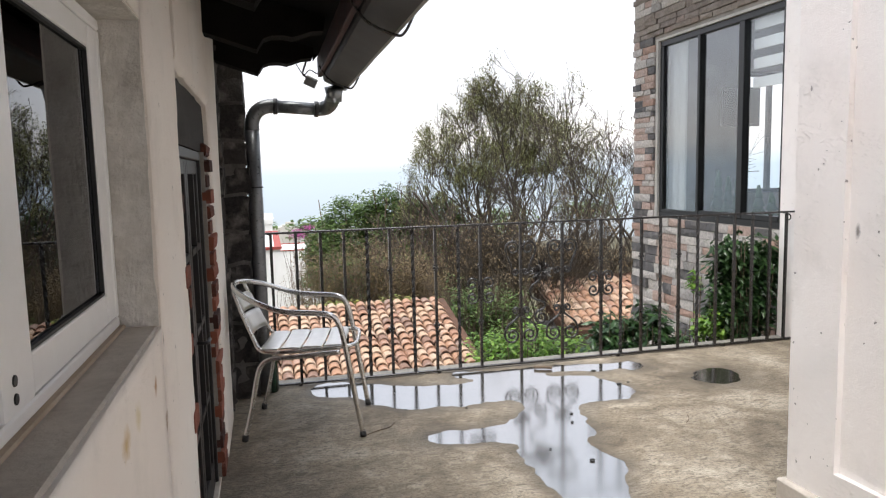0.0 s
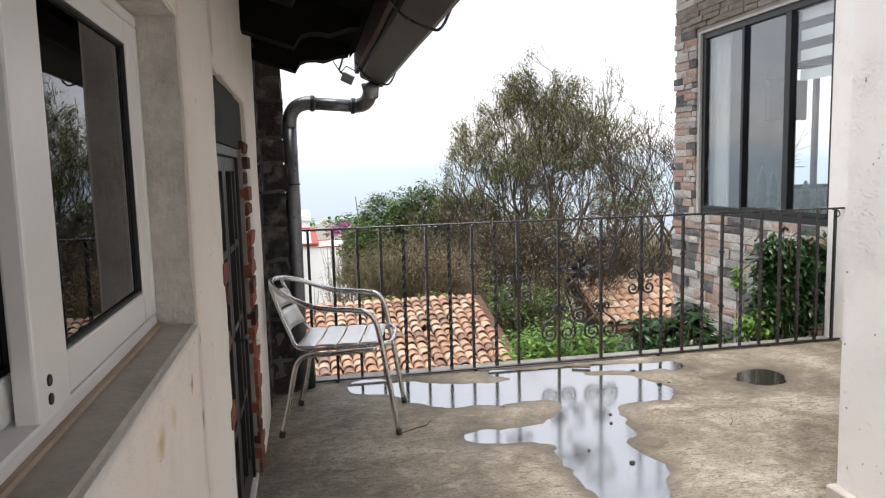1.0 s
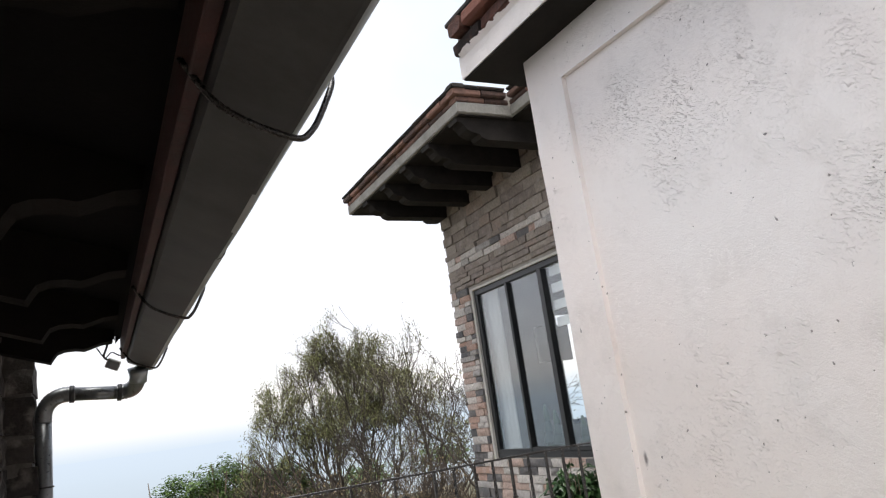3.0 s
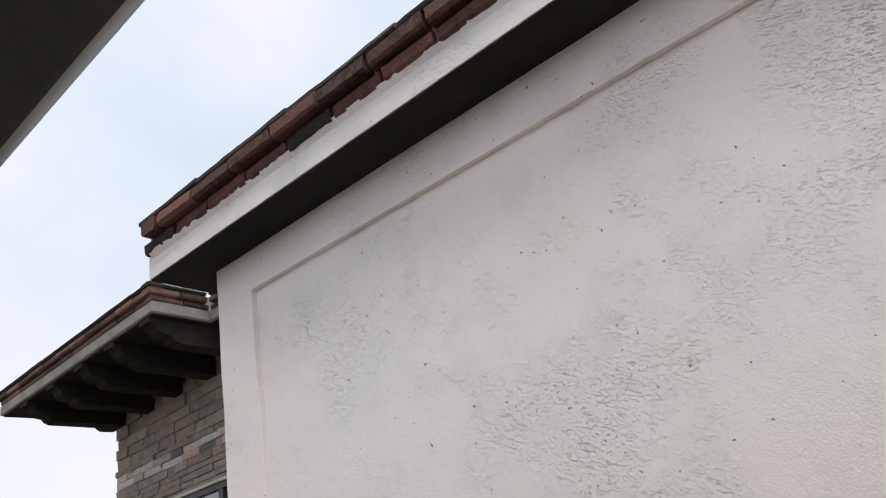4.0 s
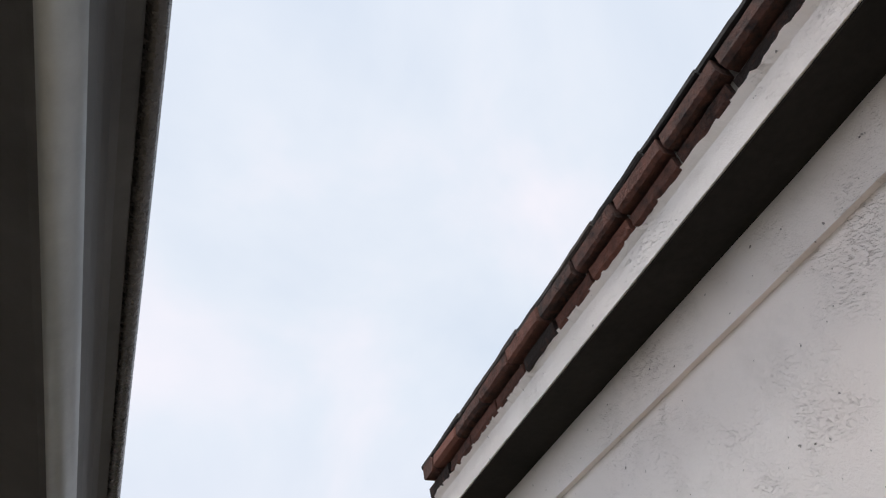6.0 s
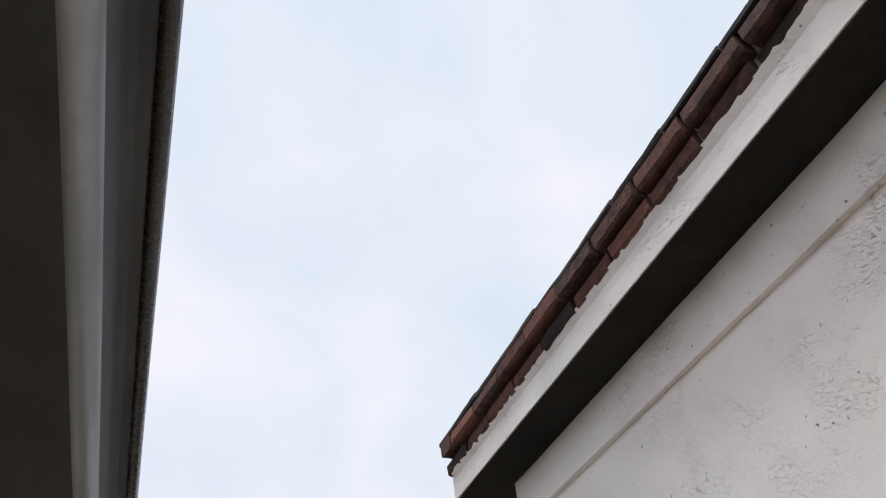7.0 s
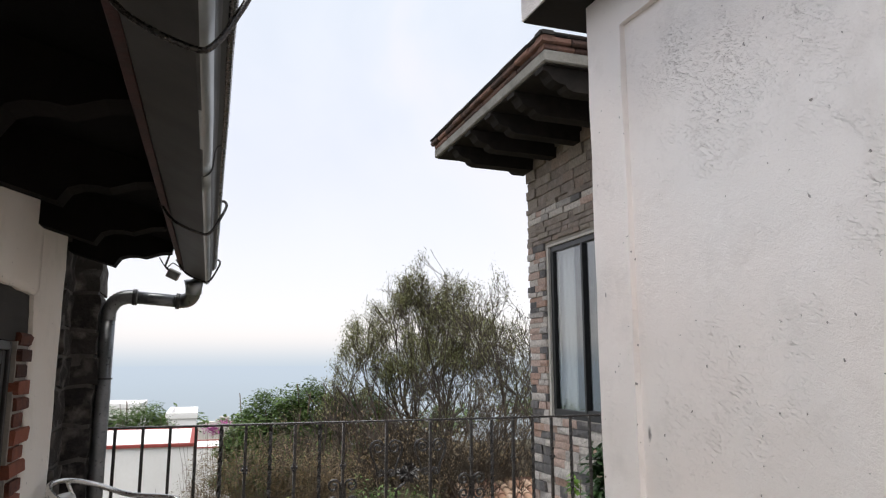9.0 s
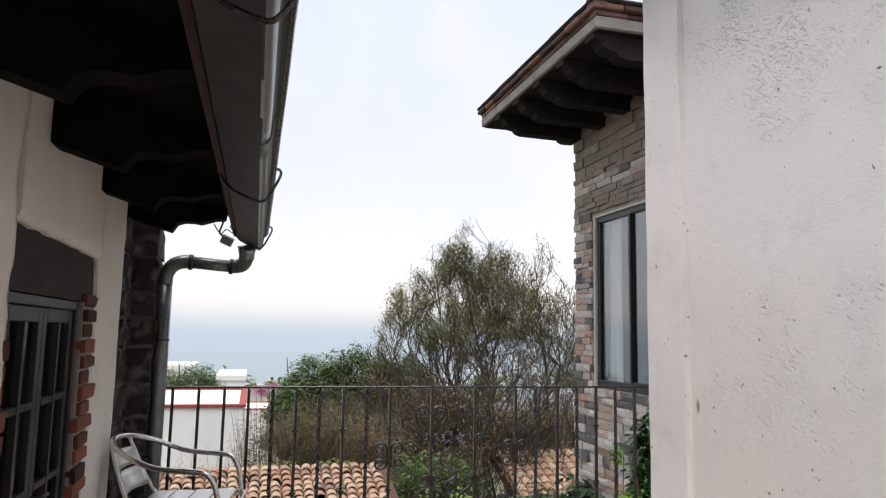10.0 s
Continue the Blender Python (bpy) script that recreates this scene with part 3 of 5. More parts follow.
def door_surround():
    """Bare bricks toothed into both jambs, and the timber lintel."""
    rnd = random.Random(8)
    for side in (0, 1):
        z, k = 0.0, 0
        while z < 1.41:
            h = rnd.uniform(0.056, 0.066)
            reach = (0.045, 0.13)[k % 2] + rnd.uniform(-0.025, 0.02)
            proud = rnd.uniform(-0.016, 0.004)
            bm = bmesh.new()
            if side:
                brick_box(bm, -0.16, XW + proud, 3.405 + rnd.uniform(0.0, 0.035), DY1 - 0.09 + reach, z + 0.006, z + h, 0.008, rnd)
            else:
                brick_box(bm, -0.16, XW + proud, DY0 - reach * 0.8, DY0 + 0.025 - rnd.uniform(0.0, 0.02), z + 0.006, z + h, 0.008, rnd)
            part("brick", bm, M_BRICK, wall_west)
            z += h + 0.006
            k += 1
    part("mortar", boxes((-0.15, XW - 0.018, 3.415, DY1 + 0.02, 0, 1.43), (-0.15, XW - 0.018, DY0 - 0.02, DY0 + 0.02, 0, 1.43)), M_MORTAR, wall_west)
    bm = boxes((-0.2, XW - 0.03, DY0 - 0.04, DY1 + 0.02, 1.432, DZ1 + 0.01))
    bmesh.ops.subdivide_edges(bm, edges=bm.edges[:], cuts=5, use_grid_fill=True)
    for v in bm.verts:
        v.co.x += 0.008 * noise.noise(Vector((v.co.y * 3, v.co.z * 26, 1)))
    part("lintel", bm, M_LINTEL, wall_west, "grey weathered timber door lintel")


door_surround()


def west_window():
    win = thing("window_1", (-0.03, 1.0, WZ0), "white enamelled aluminium sliding window above a cement sill", "window", kind="structure")
    y0, y1, z0, z1 = WY0 + 0.004, WY1 - 0.006, WZ0 + 0.004, WZ1 - 0.006
    xf = -0.014
    fr = boxes((xf - 0.06, xf, y0, y1, z0, z0 + 0.022), (xf - 0.06, xf, y0, y1, z1 - 0.022, z1), (xf - 0.06, xf, y1 - 0.022, y1, z0 + 0.0225, z1 - 0.0225), (xf - 0.06, xf, y0, y0 + 0.022, z0 + 0.0225, z1 - 0.0225), bev=0.003)
    part("outer_frame", fr, M_WINFRAME, win)
    part("seal", boxes((xf - 0.004, xf + 0.012, y0, y1, WZ0 + 0.0005, WZ0 + 0.008), bev=0.003), mottled("aged_mastic", (0.34, 0.25, 0.17), (0.52, 0.42, 0.32), 0.6, fine=120), win, "brownish line of mastic")
    for name, a, b, xo, lab in (("sash", 1.18, y1 - 0.018, -0.010, "front sliding sash"), ("sash", y0 + 0.018, 1.275, -0.042, "rear sliding sash")):
        xs = xf + xo + 0.006
        st, rt, lo, hi = 0.114, 0.062, z0 + 0.080, z1 - 0.066
        s = boxes((xs - 0.026, xs, a + st + 0.0005, b - rt - 0.0005, z0 + 0.0225, lo), (xs - 0.026, xs, a + st + 0.0005, b - rt - 0.0005, hi, z1 - 0.0225),
                  (xs - 0.026, xs + 0.001, a, a + st, z0 + 0.012, z1 - 0.0225), (xs - 0.026, xs + 0.001, b - rt, b, z0 + 0.0225, z1 - 0.0225), bev=0.004, seg=2)
        sash = part("sash", s, M_WINFRAME, win)
        part("gasket", boxes((xs - 0.012, xs - 0.003, a + st, b - rt, lo, lo + 0.005), (xs - 0.012, xs - 0.003, b - rt - 0.005, b - rt, lo + 0.0055, hi - 0.0055), (xs - 0.012, xs - 0.003, a + st, b - rt, hi - 0.005, hi)), M_BAND, sash, "black rubber glazing gasket")
        g = boxes((xs - 0.014, xs - 0.010, a + st - 0.007, b - rt + 0.004, lo - 0.006, hi + 0.006))
        pane = part("pane", g, M_PANE_L, sash, "dark reflecting glass")
        pane.visible_shadow = False
        if a > 1:
            for q in (0.035, 0.058):
                cap = bmesh.new()
                bmesh.ops.create_cone(cap, cap_ends=True, segments=14, radius1=0.0075, radius2=0.007, depth=0.003, matrix=Matrix.Translation((xs + 0.0015, a + 0.040, z0 + q + 0.005)) @ Matrix.Rotation(math.pi / 2, 4, "Y"))
                part("plug", cap, M_BAND, sash, "small black plastic plug")


west_window()


def west_door():
    d = thing("door_1", (-0.09, 3.04, 0), "closed dark steel double door with small glass panes", "door", kind="structure")
    x0, x1 = -0.012, 0.022
    ya, yb, zt = DY0 + 0.03, 3.40, 1.428
    ym = (ya + yb) / 2
    part("door_frame", boxes((x0 - 0.01, x1 + 0.012, ya, ya + 0.035, 0.0, zt), (x0 - 0.01, x1 + 0.012, yb - 0.035, yb, 0.0, zt), (x0 - 0.01, x1 + 0.012, ya + 0.0355, yb - 0.0355, zt - 0.035, zt), bev=0.003), M_STEELDOOR, d)
    for a, b in ((ya + 0.037, ym - 0.002), (ym + 0.002, yb - 0.037)):
        leaf = boxes((x0, x1, a, a + 0.05, 0.01, zt - 0.037), (x0, x1, b - 0.05, b, 0.01, zt - 0.037), (x0, x1, a + 0.05, b - 0.05, zt - 0.09, zt - 0.037), (x0, x1, a + 0.05, b - 0.05, 0.01, 0.12), bev=0.003)
        lf = part("door_leaf", leaf, M_STEELDOOR, d)
        c = (a + b) / 2
        part("glazing_bar", boxes((x0 + 0.006, x1 + 0.004, c - 0.012, c + 0.012, 0.12, zt - 0.09)), M_STEELDOOR, lf)
        for z in (0.42, 0.75, 1.05):
            part("glazing_bar", boxes((x0 + 0.004, x1 + 0.002, a + 0.05, c - 0.012, z - 0.012, z + 0.012), (x0 + 0.004, x1 + 0.002, c + 0.012, b - 0.05, z - 0.012, z + 0.012)), M_STEELDOOR, lf)
        pn = part("pane", boxes((x0 + 0.012, x0 + 0.016, a + 0.045, b - 0.045, 0.115, zt - 0.085)), M_PANE_D, lf, "dark glass")
        pn.visible_shadow = False
    hb = bmesh.new()
    tube(hb, smooth_path([(x1, ym + 0.03, 0.72), (x1 + 0.035, ym + 0.03, 0.72), (x1 + 0.04, ym + 0.09, 0.72)], 5), 0.007, 8)
    part("door_handle", hb, M_STEELDOOR, d, "dark metal lever handle")
    solid("threshold", boxes((-0.2, XW - 0.02, DY0 + 0.02, DY1 - 0.02, -0.02, 0.012), bev=0.004), M_SILL, "worn cement door threshold", "threshold", kind="structure")


west_door()


def west_room():
    """Plain walls that close the house behind its openings."""
    bm = boxes((-3.2, -3.1, -3.0, 4.5, -0.1, 2.3), (-3.1, -0.21, -3.1, -3.0, -0.1, 2.3), (-3.1, -0.21, 4.4, 4.5, -0.1, 2.3), (-3.1, -0.21, -3.0, 4.4, -0.14, -0.04))
    solid("wall_room", bm, M_ROOM, "plain dim room wall behind the window", "wall", kind="structure")
    solid("ceiling", boxes((-3.1, -0.2, -3.0, 4.4, 2.2, 2.28)), M_ROOM, "plain dim room ceiling", "ceiling", kind="structure")


west_room()


def deck_z(x):
    return 2.15 - 0.265 * (x - XW)


def drift(bm):
    """The gutter opens slowly away from the wall towards the far end."""
    for v in bm.verts:
        v.co.x += 0.006 + 0.008 * (v.co.y - 2.5)
        v.co.z += 0.007
    return bm


def west_eaves():
    roof = thing("eaves_roof", (0.3, 0.6, 2.0), "overhanging dark boarded eaves with shaped rafters and red fascia", "roof", kind="structure")
    prof = [(-3.3, 2.3), (-0.3, deck_z(-0.3)), (0.655, deck_z(0.655)), (0.665, deck_z(0.655) + 0.05), (-0.3, deck_z(-0.3) + 0.06), (-3.3, 2.4)]
    part("deck", prism(bmesh.new(), prof, "y", -3.1, 4.46), M_DECK, roof, "near-black roof boards")
    # barrel tiles laid on the boards, seen as a scalloped rim at the gable end
    bm = bmesh.new()
    for k in range(5):
        x = 0.33 + 0.075 * k
        pts = [(x - 0.036 + 0.0103 * i, deck_z(x) - 0.03 + 0.035 * math.sin(math.pi * i / 7)) for i in range(8)]
        ptop = [(p, deck_z(p) + 0.012) for p, _ in reversed(pts)]
        prism(bm, pts + ptop, "y", 4.455, 4.50)
    part("end_tile_rim", bm, M_DECK, roof, "dark scalloped tile rim")
    raft = [(-0.19, 2.08), (XW, 1.938), (0.285, 1.868), (0.30, 1.893), (0.315, 1.915), (0.35, 1.928), (0.40, 1.93), (0.44, 1.923), (0.47, 1.932), (0.52, 1.95), (0.575, 1.955), (0.585, deck_z(0.585) + 0.002), (-0.19, deck_z(-0.19) + 0.002)]
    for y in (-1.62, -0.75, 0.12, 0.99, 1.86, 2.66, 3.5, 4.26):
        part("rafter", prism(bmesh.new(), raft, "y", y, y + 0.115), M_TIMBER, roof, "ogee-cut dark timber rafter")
    bm = boxes((0.596, 0.620, -3.0, 4.47, 1.874, 1.985), bev=0.003)
    bmesh.ops.subdivide_edges(bm, edges=[e for e in bm.edges if e.calc_length() > 3], cuts=60)
    for v in bm.verts:
        v.co.z += 0.004 * noise.noise(Vector((v.co.y * 4, 0, 0)))
    part("fascia", drift(bm), M_RED, roof, "flaking dark red fascia board")


west_eaves()


def gutter():
    g = thing("gutter", (0.72, 2.0, 1.85), "grey galvanised sheet-metal roof gutter on wire brackets", "gutter")
    prof = [(0.624, 1.925), (0.624, 1.864), (0.630, 1.849), (0.741, 1.797), (0.747, 1.7955), (0.753, 1.797), (0.759, 1.801), (0.764, 1.808), (0.768, 1.818), (0.770, 1.832), (0.771, 1.850), (0.773, 1.866), (0.777, 1.876), (0.786, 1.881), (0.792, 1.890), (0.790, 1.900), (0.780, 1.903)]
    inner = [(x + (-0.003 if x > 0.7 else 0.003), z + 0.003) for x, z in reversed(prof)]
    lengths = ((-3.0, 0.10), (0.085, 1.96), (1.945, 4.45))
    for k, (a, b) in enumerate(lengths):
        d = 0.0016 * (k % 2)
        bm = prism(bmesh.new(), [(x - d, z + d) for x, z in prof] + [(x - d, z + d) for x, z in inner], "y", a, b)
        bmesh.ops.subdivide_edges(bm, edges=[e for e in bm.edges if e.calc_length() > 1], cuts=14)
        for v in bm.verts:
            v.co.x += 0.0022 * noise.noise(Vector((v.co.y * 2.2, v.co.z * 9, k)))
            v.co.z += 0.0022 * noise.noise(Vector((v.co.y * 2.6, v.co.x * 9, k + 5)))
        # only the rounded strip keeps bright zinc; other faces get the shade-coloured copy
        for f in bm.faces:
            shade_face = not 0.743 < f.calc_center_median().x < 0.7655
            f.material_index = 1 if shade_face else 0
            f.smooth = not shade_face
        part("gutter_length", drift(bm), M_ZINC, g).data.materials.append(M_ZINC_SHADE)
    bm = bmesh.new()
    tube(bm, [(0.789 + 0.002 * noise.noise(Vector((k * 0.7, 0, 0))), -3.0 + 0.2 * k, 1.892) for k in range(38)], 0.010, 8)
    part("rim_bead", drift(bm), M_IRON, g, "dark rolled rim")
    part("end_cap", drift(prism(bmesh.new(), prof, "y", 4.44, 4.456)), M_ZINC, g)
    ob = bmesh.new()
    tube(ob, [(0.70, 4.39, 1.815), (0.70, 4.40, 1.775), (0.70, 4.41, 1.74)], [0.055, 0.046, 0.044], 16)
    part("outlet", ob, M_ZINC, g)
    for y in (-0.75, 1.155, 2.70, 4.20):
        bm = bmesh.new()
        tube(bm, smooth_path([(0.585, y, 1.90), (0.64, y - 0.004, 1.825), (0.735, y - 0.008, 1.782), (0.768, y - 0.010, 1.792), (0.800, y - 0.004, 1.850), (0.815, y + 0.004, 1.890), (0.806, y + 0.01, 1.908), (0.786, y + 0.012, 1.902)], 6), 0.0052, 7)
        part("bracket", drift(bm), M_IRON, g, "bent black iron rod bracket")


gutter()


def ribbed(bm, pts, r, amp):
    pts = [Vector(p) for p in pts]
    tube(bm, pts, [r + (amp if i % 2 else 0.0) for i in range(len(pts))], 18)


def downpipe():
    p = thing("downpipe", (0.235, 4.62, 0), "grey metal downpipe with ribbed elbows and black clamps", "downpipe")
    y = 4.60
    bm = bmesh.new()
    ribbed(bm, smooth_path([(0.70, 4.42, 1.80), (0.70, 4.47, 1.765), (0.685, 4.54, 1.73), (0.655, 4.585, 1.715), (0.60, y, 1.71)], 7), 0.040, 0.0035)
    part("upper_elbow", bm, M_PIPE, p, "ribbed flexible elbow")
    bm = bmesh.new()
    tube(bm, [(0.615, y, 1.711), (0.375, y, 1.728)], 0.037, 18)
    part("cross_pipe", bm, M_PIPE, p)
    bm = bmesh.new()
    ribbed(bm, smooth_path([(0.39, y, 1.727), (0.33, y, 1.728), (0.275, y + 0.005, 1.705), (0.242, y + 0.01, 1.655), (0.235, y + 0.012, 1.59)], 8), 0.040, 0.0035)
    part("lower_elbow", bm, M_PIPE, p, "ribbed flexible elbow")
    bm = bmesh.new()
    tube(bm, [(0.235, y + 0.012, 1.60), (0.236, y + 0.012, 1.2), (0.236, y + 0.012, 1.195), (0.234, y + 0.014, 0.6), (0.232, y + 0.014, 0.01)], [0.0415, 0.0415, 0.043, 0.043, 0.043], 18)
    part("pipe", bm, M_PIPE, p)
    for a, b in (((0.385, y, 1.7275), (0.362, y, 1.7285)), ((0.622, y, 1.7105), (0.600, y, 1.712)), ((0.2355, y + 0.012, 1.262), (0.2355, y + 0.012, 1.254))):
        bm = bmesh.new()
        tube(bm, [a, b], 0.0475, 18)
        part("clamp", bm, M_BAND, p, "black clamp")


downpipe()


def eaves_lamp():
    l = thing("flood_lamp", (0.56, 4.50, 1.86), "small white flood lamp hanging at the eaves end", "lamp")
    m = Matrix.Translation((0.58, 4.52, 1.862)) @ Matrix.Rotation(radians(25), 4, "Y") @ Matrix.Rotation(radians(20), 4, "X")
    bm = bmesh.new()
    box(bm, -0.036, 0.036, -0.02, 0.02, -0.026, 0.026, bev=0.006, seg=2)
    bmesh.ops.transform(bm, matrix=m, verts=bm.verts[:])
    part("housing", bm, M_CREAM, l)
    bm = bmesh.new()
    box(bm, -0.03, 0.03, -0.024, -0.019, -0.02, 0.02)
    bmesh.ops.transform(bm, matrix=m, verts=bm.verts[:])
    part("lens", bm, M_ZINC, l)
    bm = bmesh.new()
    tube(bm, smooth_path([(0.56, 4.47, 1.985), (0.545, 4.49, 1.94), (0.535, 4.51, 1.905), (0.56, 4.52, 1.885)], 5), 0.006, 7)
    part("arm", bm, M_IRON, l)
    bm = bmesh.new()
    tube(bm, smooth_path([(0.50, 4.49, 1.955), (0.54, 4.50, 1.90), (0.575, 4.49, 1.925), (0.62, 4.46, 1.90), (0.66, 4.40, 1.93)], 6), 0.0035, 5)
    part("cable", bm, M_BAND, l)


eaves_lamp()


# ---- the east house: white wall with a raised border, brick cornice ----
def skew(bm):
    """The wall runs a little askew of the eaves, and its border falls towards the passage."""
    for v in bm.verts:
        if v.co.x < 3:
            v.co.x += 0.020 * (2.55 - v.co.y)
        if 2.5 < v.co.z < 2.7:
            v.co.z -= 0.017 * (2.32 - v.co.y)


def askew(bm):
    """The eaves run slightly askew of the passage and fall towards its near end."""
    for v in bm.verts:
        if v.co.x < 3:
            v.co.x += 0.0046 - 0.0158 * (v.co.y - 2.5)
        v.co.z += 0.0107 * (v.co.y - 2.77)
    return bm


def build_east():
    bm = boxes((XE + 0.024, 6.0, -1.4, 2.53, 0, 2.90))
    skew(bm)
    wall = solid("wall_east", bm, M_WHITE_E, "white hand-plastered house wall with raised border", "wall", kind="structure")
    bm = bmesh.new()

    def strip(y0, y1, z0, z1, ny, nz, x=XE, bx=6.0):
        g = [[bm.verts.new((x + 0.004 * noise.noise(Vector((0, (y0 + (y1 - y0) * i / ny) * 4, (z0 + (z1 - z0) * k / nz) * 4))), y0 + (y1 - y0) * i / ny, z0 + (z1 - z0) * k / nz)) for i in range(ny + 1)] for k in range(nz + 1)]
        for k in range(nz):
            for i in range(ny):
                bm.faces.new((g[k][i + 1], g[k][i], g[k + 1][i], g[k + 1][i + 1]))
        for row, sgn in ((g[0], 0), (g[-1], 1)):
            b = [bm.verts.new((XE + 0.03, v.co.y, v.co.z)) for v in row]
            for i in range(ny):
                bm.faces.new((row[i], row[i + 1], b[i + 1], b[i]))
        for col in ([r[0] for r in g], [r[-1] for r in g]):
            b = [bm.verts.new((XE + 0.03, v.co.y, v.co.z)) for v in col]
            for i in range(nz):
                bm.faces.new((col[i], col[i + 1], b[i + 1], b[i]))
    strip(2.322, 2.552, 0, 2.90, 3, 40)
    strip(-1.4, 2.322, 2.643, 2.90, 50, 3)
    strip(-1.4, 2.322, 0.0, 0.20, 50, 3)
    box(bm, XE + 0.03, 6.0, 2.53, 2.552, 0, 2.848)
    skew(bm)
    part("border", bm, M_WHITE_E, wall, "smooth raised plaster border")
    part("skirting", boxes((XE - 0.03, XE + 0.02, 2.30, 2.575, -0.01, 0.085), (XE + 0.02, 3.9, 2.552, 2.58, -0.01, 0.085), bev=0.006), M_SILL, wall, "pale cement skirting")
    eave = thing("trim", (2.1, 1.0, 2.85), "white eaves slab with a cornice of clay bricks", "eaves", kind="structure")
    part("slab", askew(prism(bmesh.new(), [(-1.6, 2.838), (2.766, 2.838), (2.770, 2.844), (2.770, 2.945), (2.766, 2.95), (-1.6, 2.95)], "x", 2.04, 6.0)), M_WHITE_E, eave, "white painted slab edge")
    part("soffit", askew(prism(bmesh.new(), [(-1.6, 2.830), (2.760, 2.830), (2.760, 2.8375), (-1.6, 2.8375)], "x", 2.046, 5.9)), M_SOFFIT, eave, "cement soffit with the eaves' shade in its colour")
    part("mortar_bed", askew(boxes((2.035, 6.0, -1.6, 2.745, 2.95, 3.118))), M_MORTAR, eave, "grey mortar bed")
    part("roof_fill", askew(boxes((2.05, 6.0, -1.6, 2.73, 3.118, 3.124))), M_MORTAR, eave)
    bm = bmesh.new()
    prev = None
    for k in range(261):
        y = -1.58 + (2.735 + 1.58) * k / 260
        top = 2.957 + 0.016 * noise.noise(Vector((y * 13, 2.0, 0))) + 0.012 * noise.noise(Vector((y * 40, 5.0, 0)))
        cur = [bm.verts.new(p) for p in ((2.0398, y, 2.90), (2.037, y, 2.93), (2.018, y, top), (2.05, y, top))]
        if prev:
            for i in range(3):
                bm.faces.new((prev[i], cur[i], cur[i + 1], prev[i + 1]))
        prev = cur
    part("plaster_edge", askew(bm), M_WHITE_E, eave, "ragged plaster edge below the bricks")
    rnd = random.Random(3)
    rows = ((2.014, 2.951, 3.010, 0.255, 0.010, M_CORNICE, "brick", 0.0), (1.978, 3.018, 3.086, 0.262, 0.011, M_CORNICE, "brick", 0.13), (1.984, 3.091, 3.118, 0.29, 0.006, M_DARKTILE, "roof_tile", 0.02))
    for xf, z0, z1, pitch, ch, mt, nm, off in rows:
        y = 2.765 - off * 0.3
        first = True
        while y > -1.55:
            ln = (pitch if not (first and off) else pitch * 0.5) + rnd.uniform(-0.012, 0.012)
            bm = bmesh.new()
            tile = nm == "roof_tile"
            j, tz = rnd.uniform(-0.005, 0.005), rnd.uniform(-0.002, 0.002)
            brick_box(bm, xf + j, xf + 0.14 + j, y - ln + (0.006 if tile else 0.017), y, z0 + tz, z1 + tz, ch, rnd, 0.0015 if tile else 0.003)
            bmesh.ops.subdivide_edges(bm, edges=[e for e in bm.edges if e.calc_length() > 0.2], cuts=5)
            yaw, dip = rnd.uniform(-0.02, 0.02), (rnd.uniform(0.01, 0.03) if tile else rnd.uniform(-0.012, 0.012))
            for v in bm.verts:
                t = v.co.y - (y - ln / 2)
                v.co.x += yaw * t + 0.003 * noise.noise(v.co * 26)
                v.co.z += 0.0025 * noise.noise(v.co * 31 + Vector((4, 0, 0))) - dip * t
            part(nm, askew(bm), mt, eave)
            y -= ln
            first = False
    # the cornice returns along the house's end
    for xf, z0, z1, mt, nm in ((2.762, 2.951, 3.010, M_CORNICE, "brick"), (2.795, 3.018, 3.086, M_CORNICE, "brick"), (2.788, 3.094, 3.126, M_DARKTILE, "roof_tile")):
        x = 2.16
        for k in range(5):
            bm = bmesh.new()
            brick_box(bm, x, x + 0.262, xf - 0.12, xf, z0, z1, 0.01, rnd, 0.002)
            part(nm, askew(bm), mt, eave)
            x += 0.27
    far = solid("wall_side", boxes((4.09, 4.22, 2.6, 4.86, -0.2, 2.72), bev=0.006), M_WHITE_E, "white plastered garden-side wall that holds the railing", "wall", kind="structure")
    # invented wall, never in view, set far back to let light in
    solid("wall_south", boxes((-0.2, 8.0, -6.15, -6.0, -0.3, 2.2)), M_WHITE_E, "unseen plain white wall added to close the passage behind the camera", "wall", kind="structure")


build_east()


# ---- the railing ----
def spiral(cx, cz, r, turns, a0, direction, y, n=26):
    """Points from the outside of a scroll inwards."""
    out = []
    for i in range(n):
        t = i / (n - 1)
        a = a0 + direction * 2 * math.pi * turns * t
        rr = r * (1 - 0.80 * t)
        out.append((cx + rr * math.cos(a), y, cz + rr * math.sin(a)))
    return out


def scroll(cx1, cz1, r1, cx2, cz2, r2, side, y, same_turn):
    """A strap bent into a scroll at each end; side +1 lies to the right of its bar."""
    s = side
    top = spiral(cx1, cz1, r1, 1.45, math.pi * (0.5 + 0.0) - s * 1.6, s, y)
    low = spiral(cx2, cz2, r2, 1.45, -math.pi / 2 + s * 1.6, -s if same_turn else s, y)
    return list(reversed(top)) + low


def collar(bm, x, y, z):
    for dz, r, h in ((-0.018, 0.0150, 0.007), (0.0, 0.0215, 0.014), (0.018, 0.0150, 0.007)):
        bmesh.ops.create_cone(bm, cap_ends=True, segments=12, radius1=r, radius2=r * 0.9, depth=h, matrix=Matrix.Translation((x, y, z + dz)))


def railing():
    f = thing("railing", (2.1, YR, 0), "black wrought-iron railing with twisted bars and scrolls, beaded with rain", "railing")
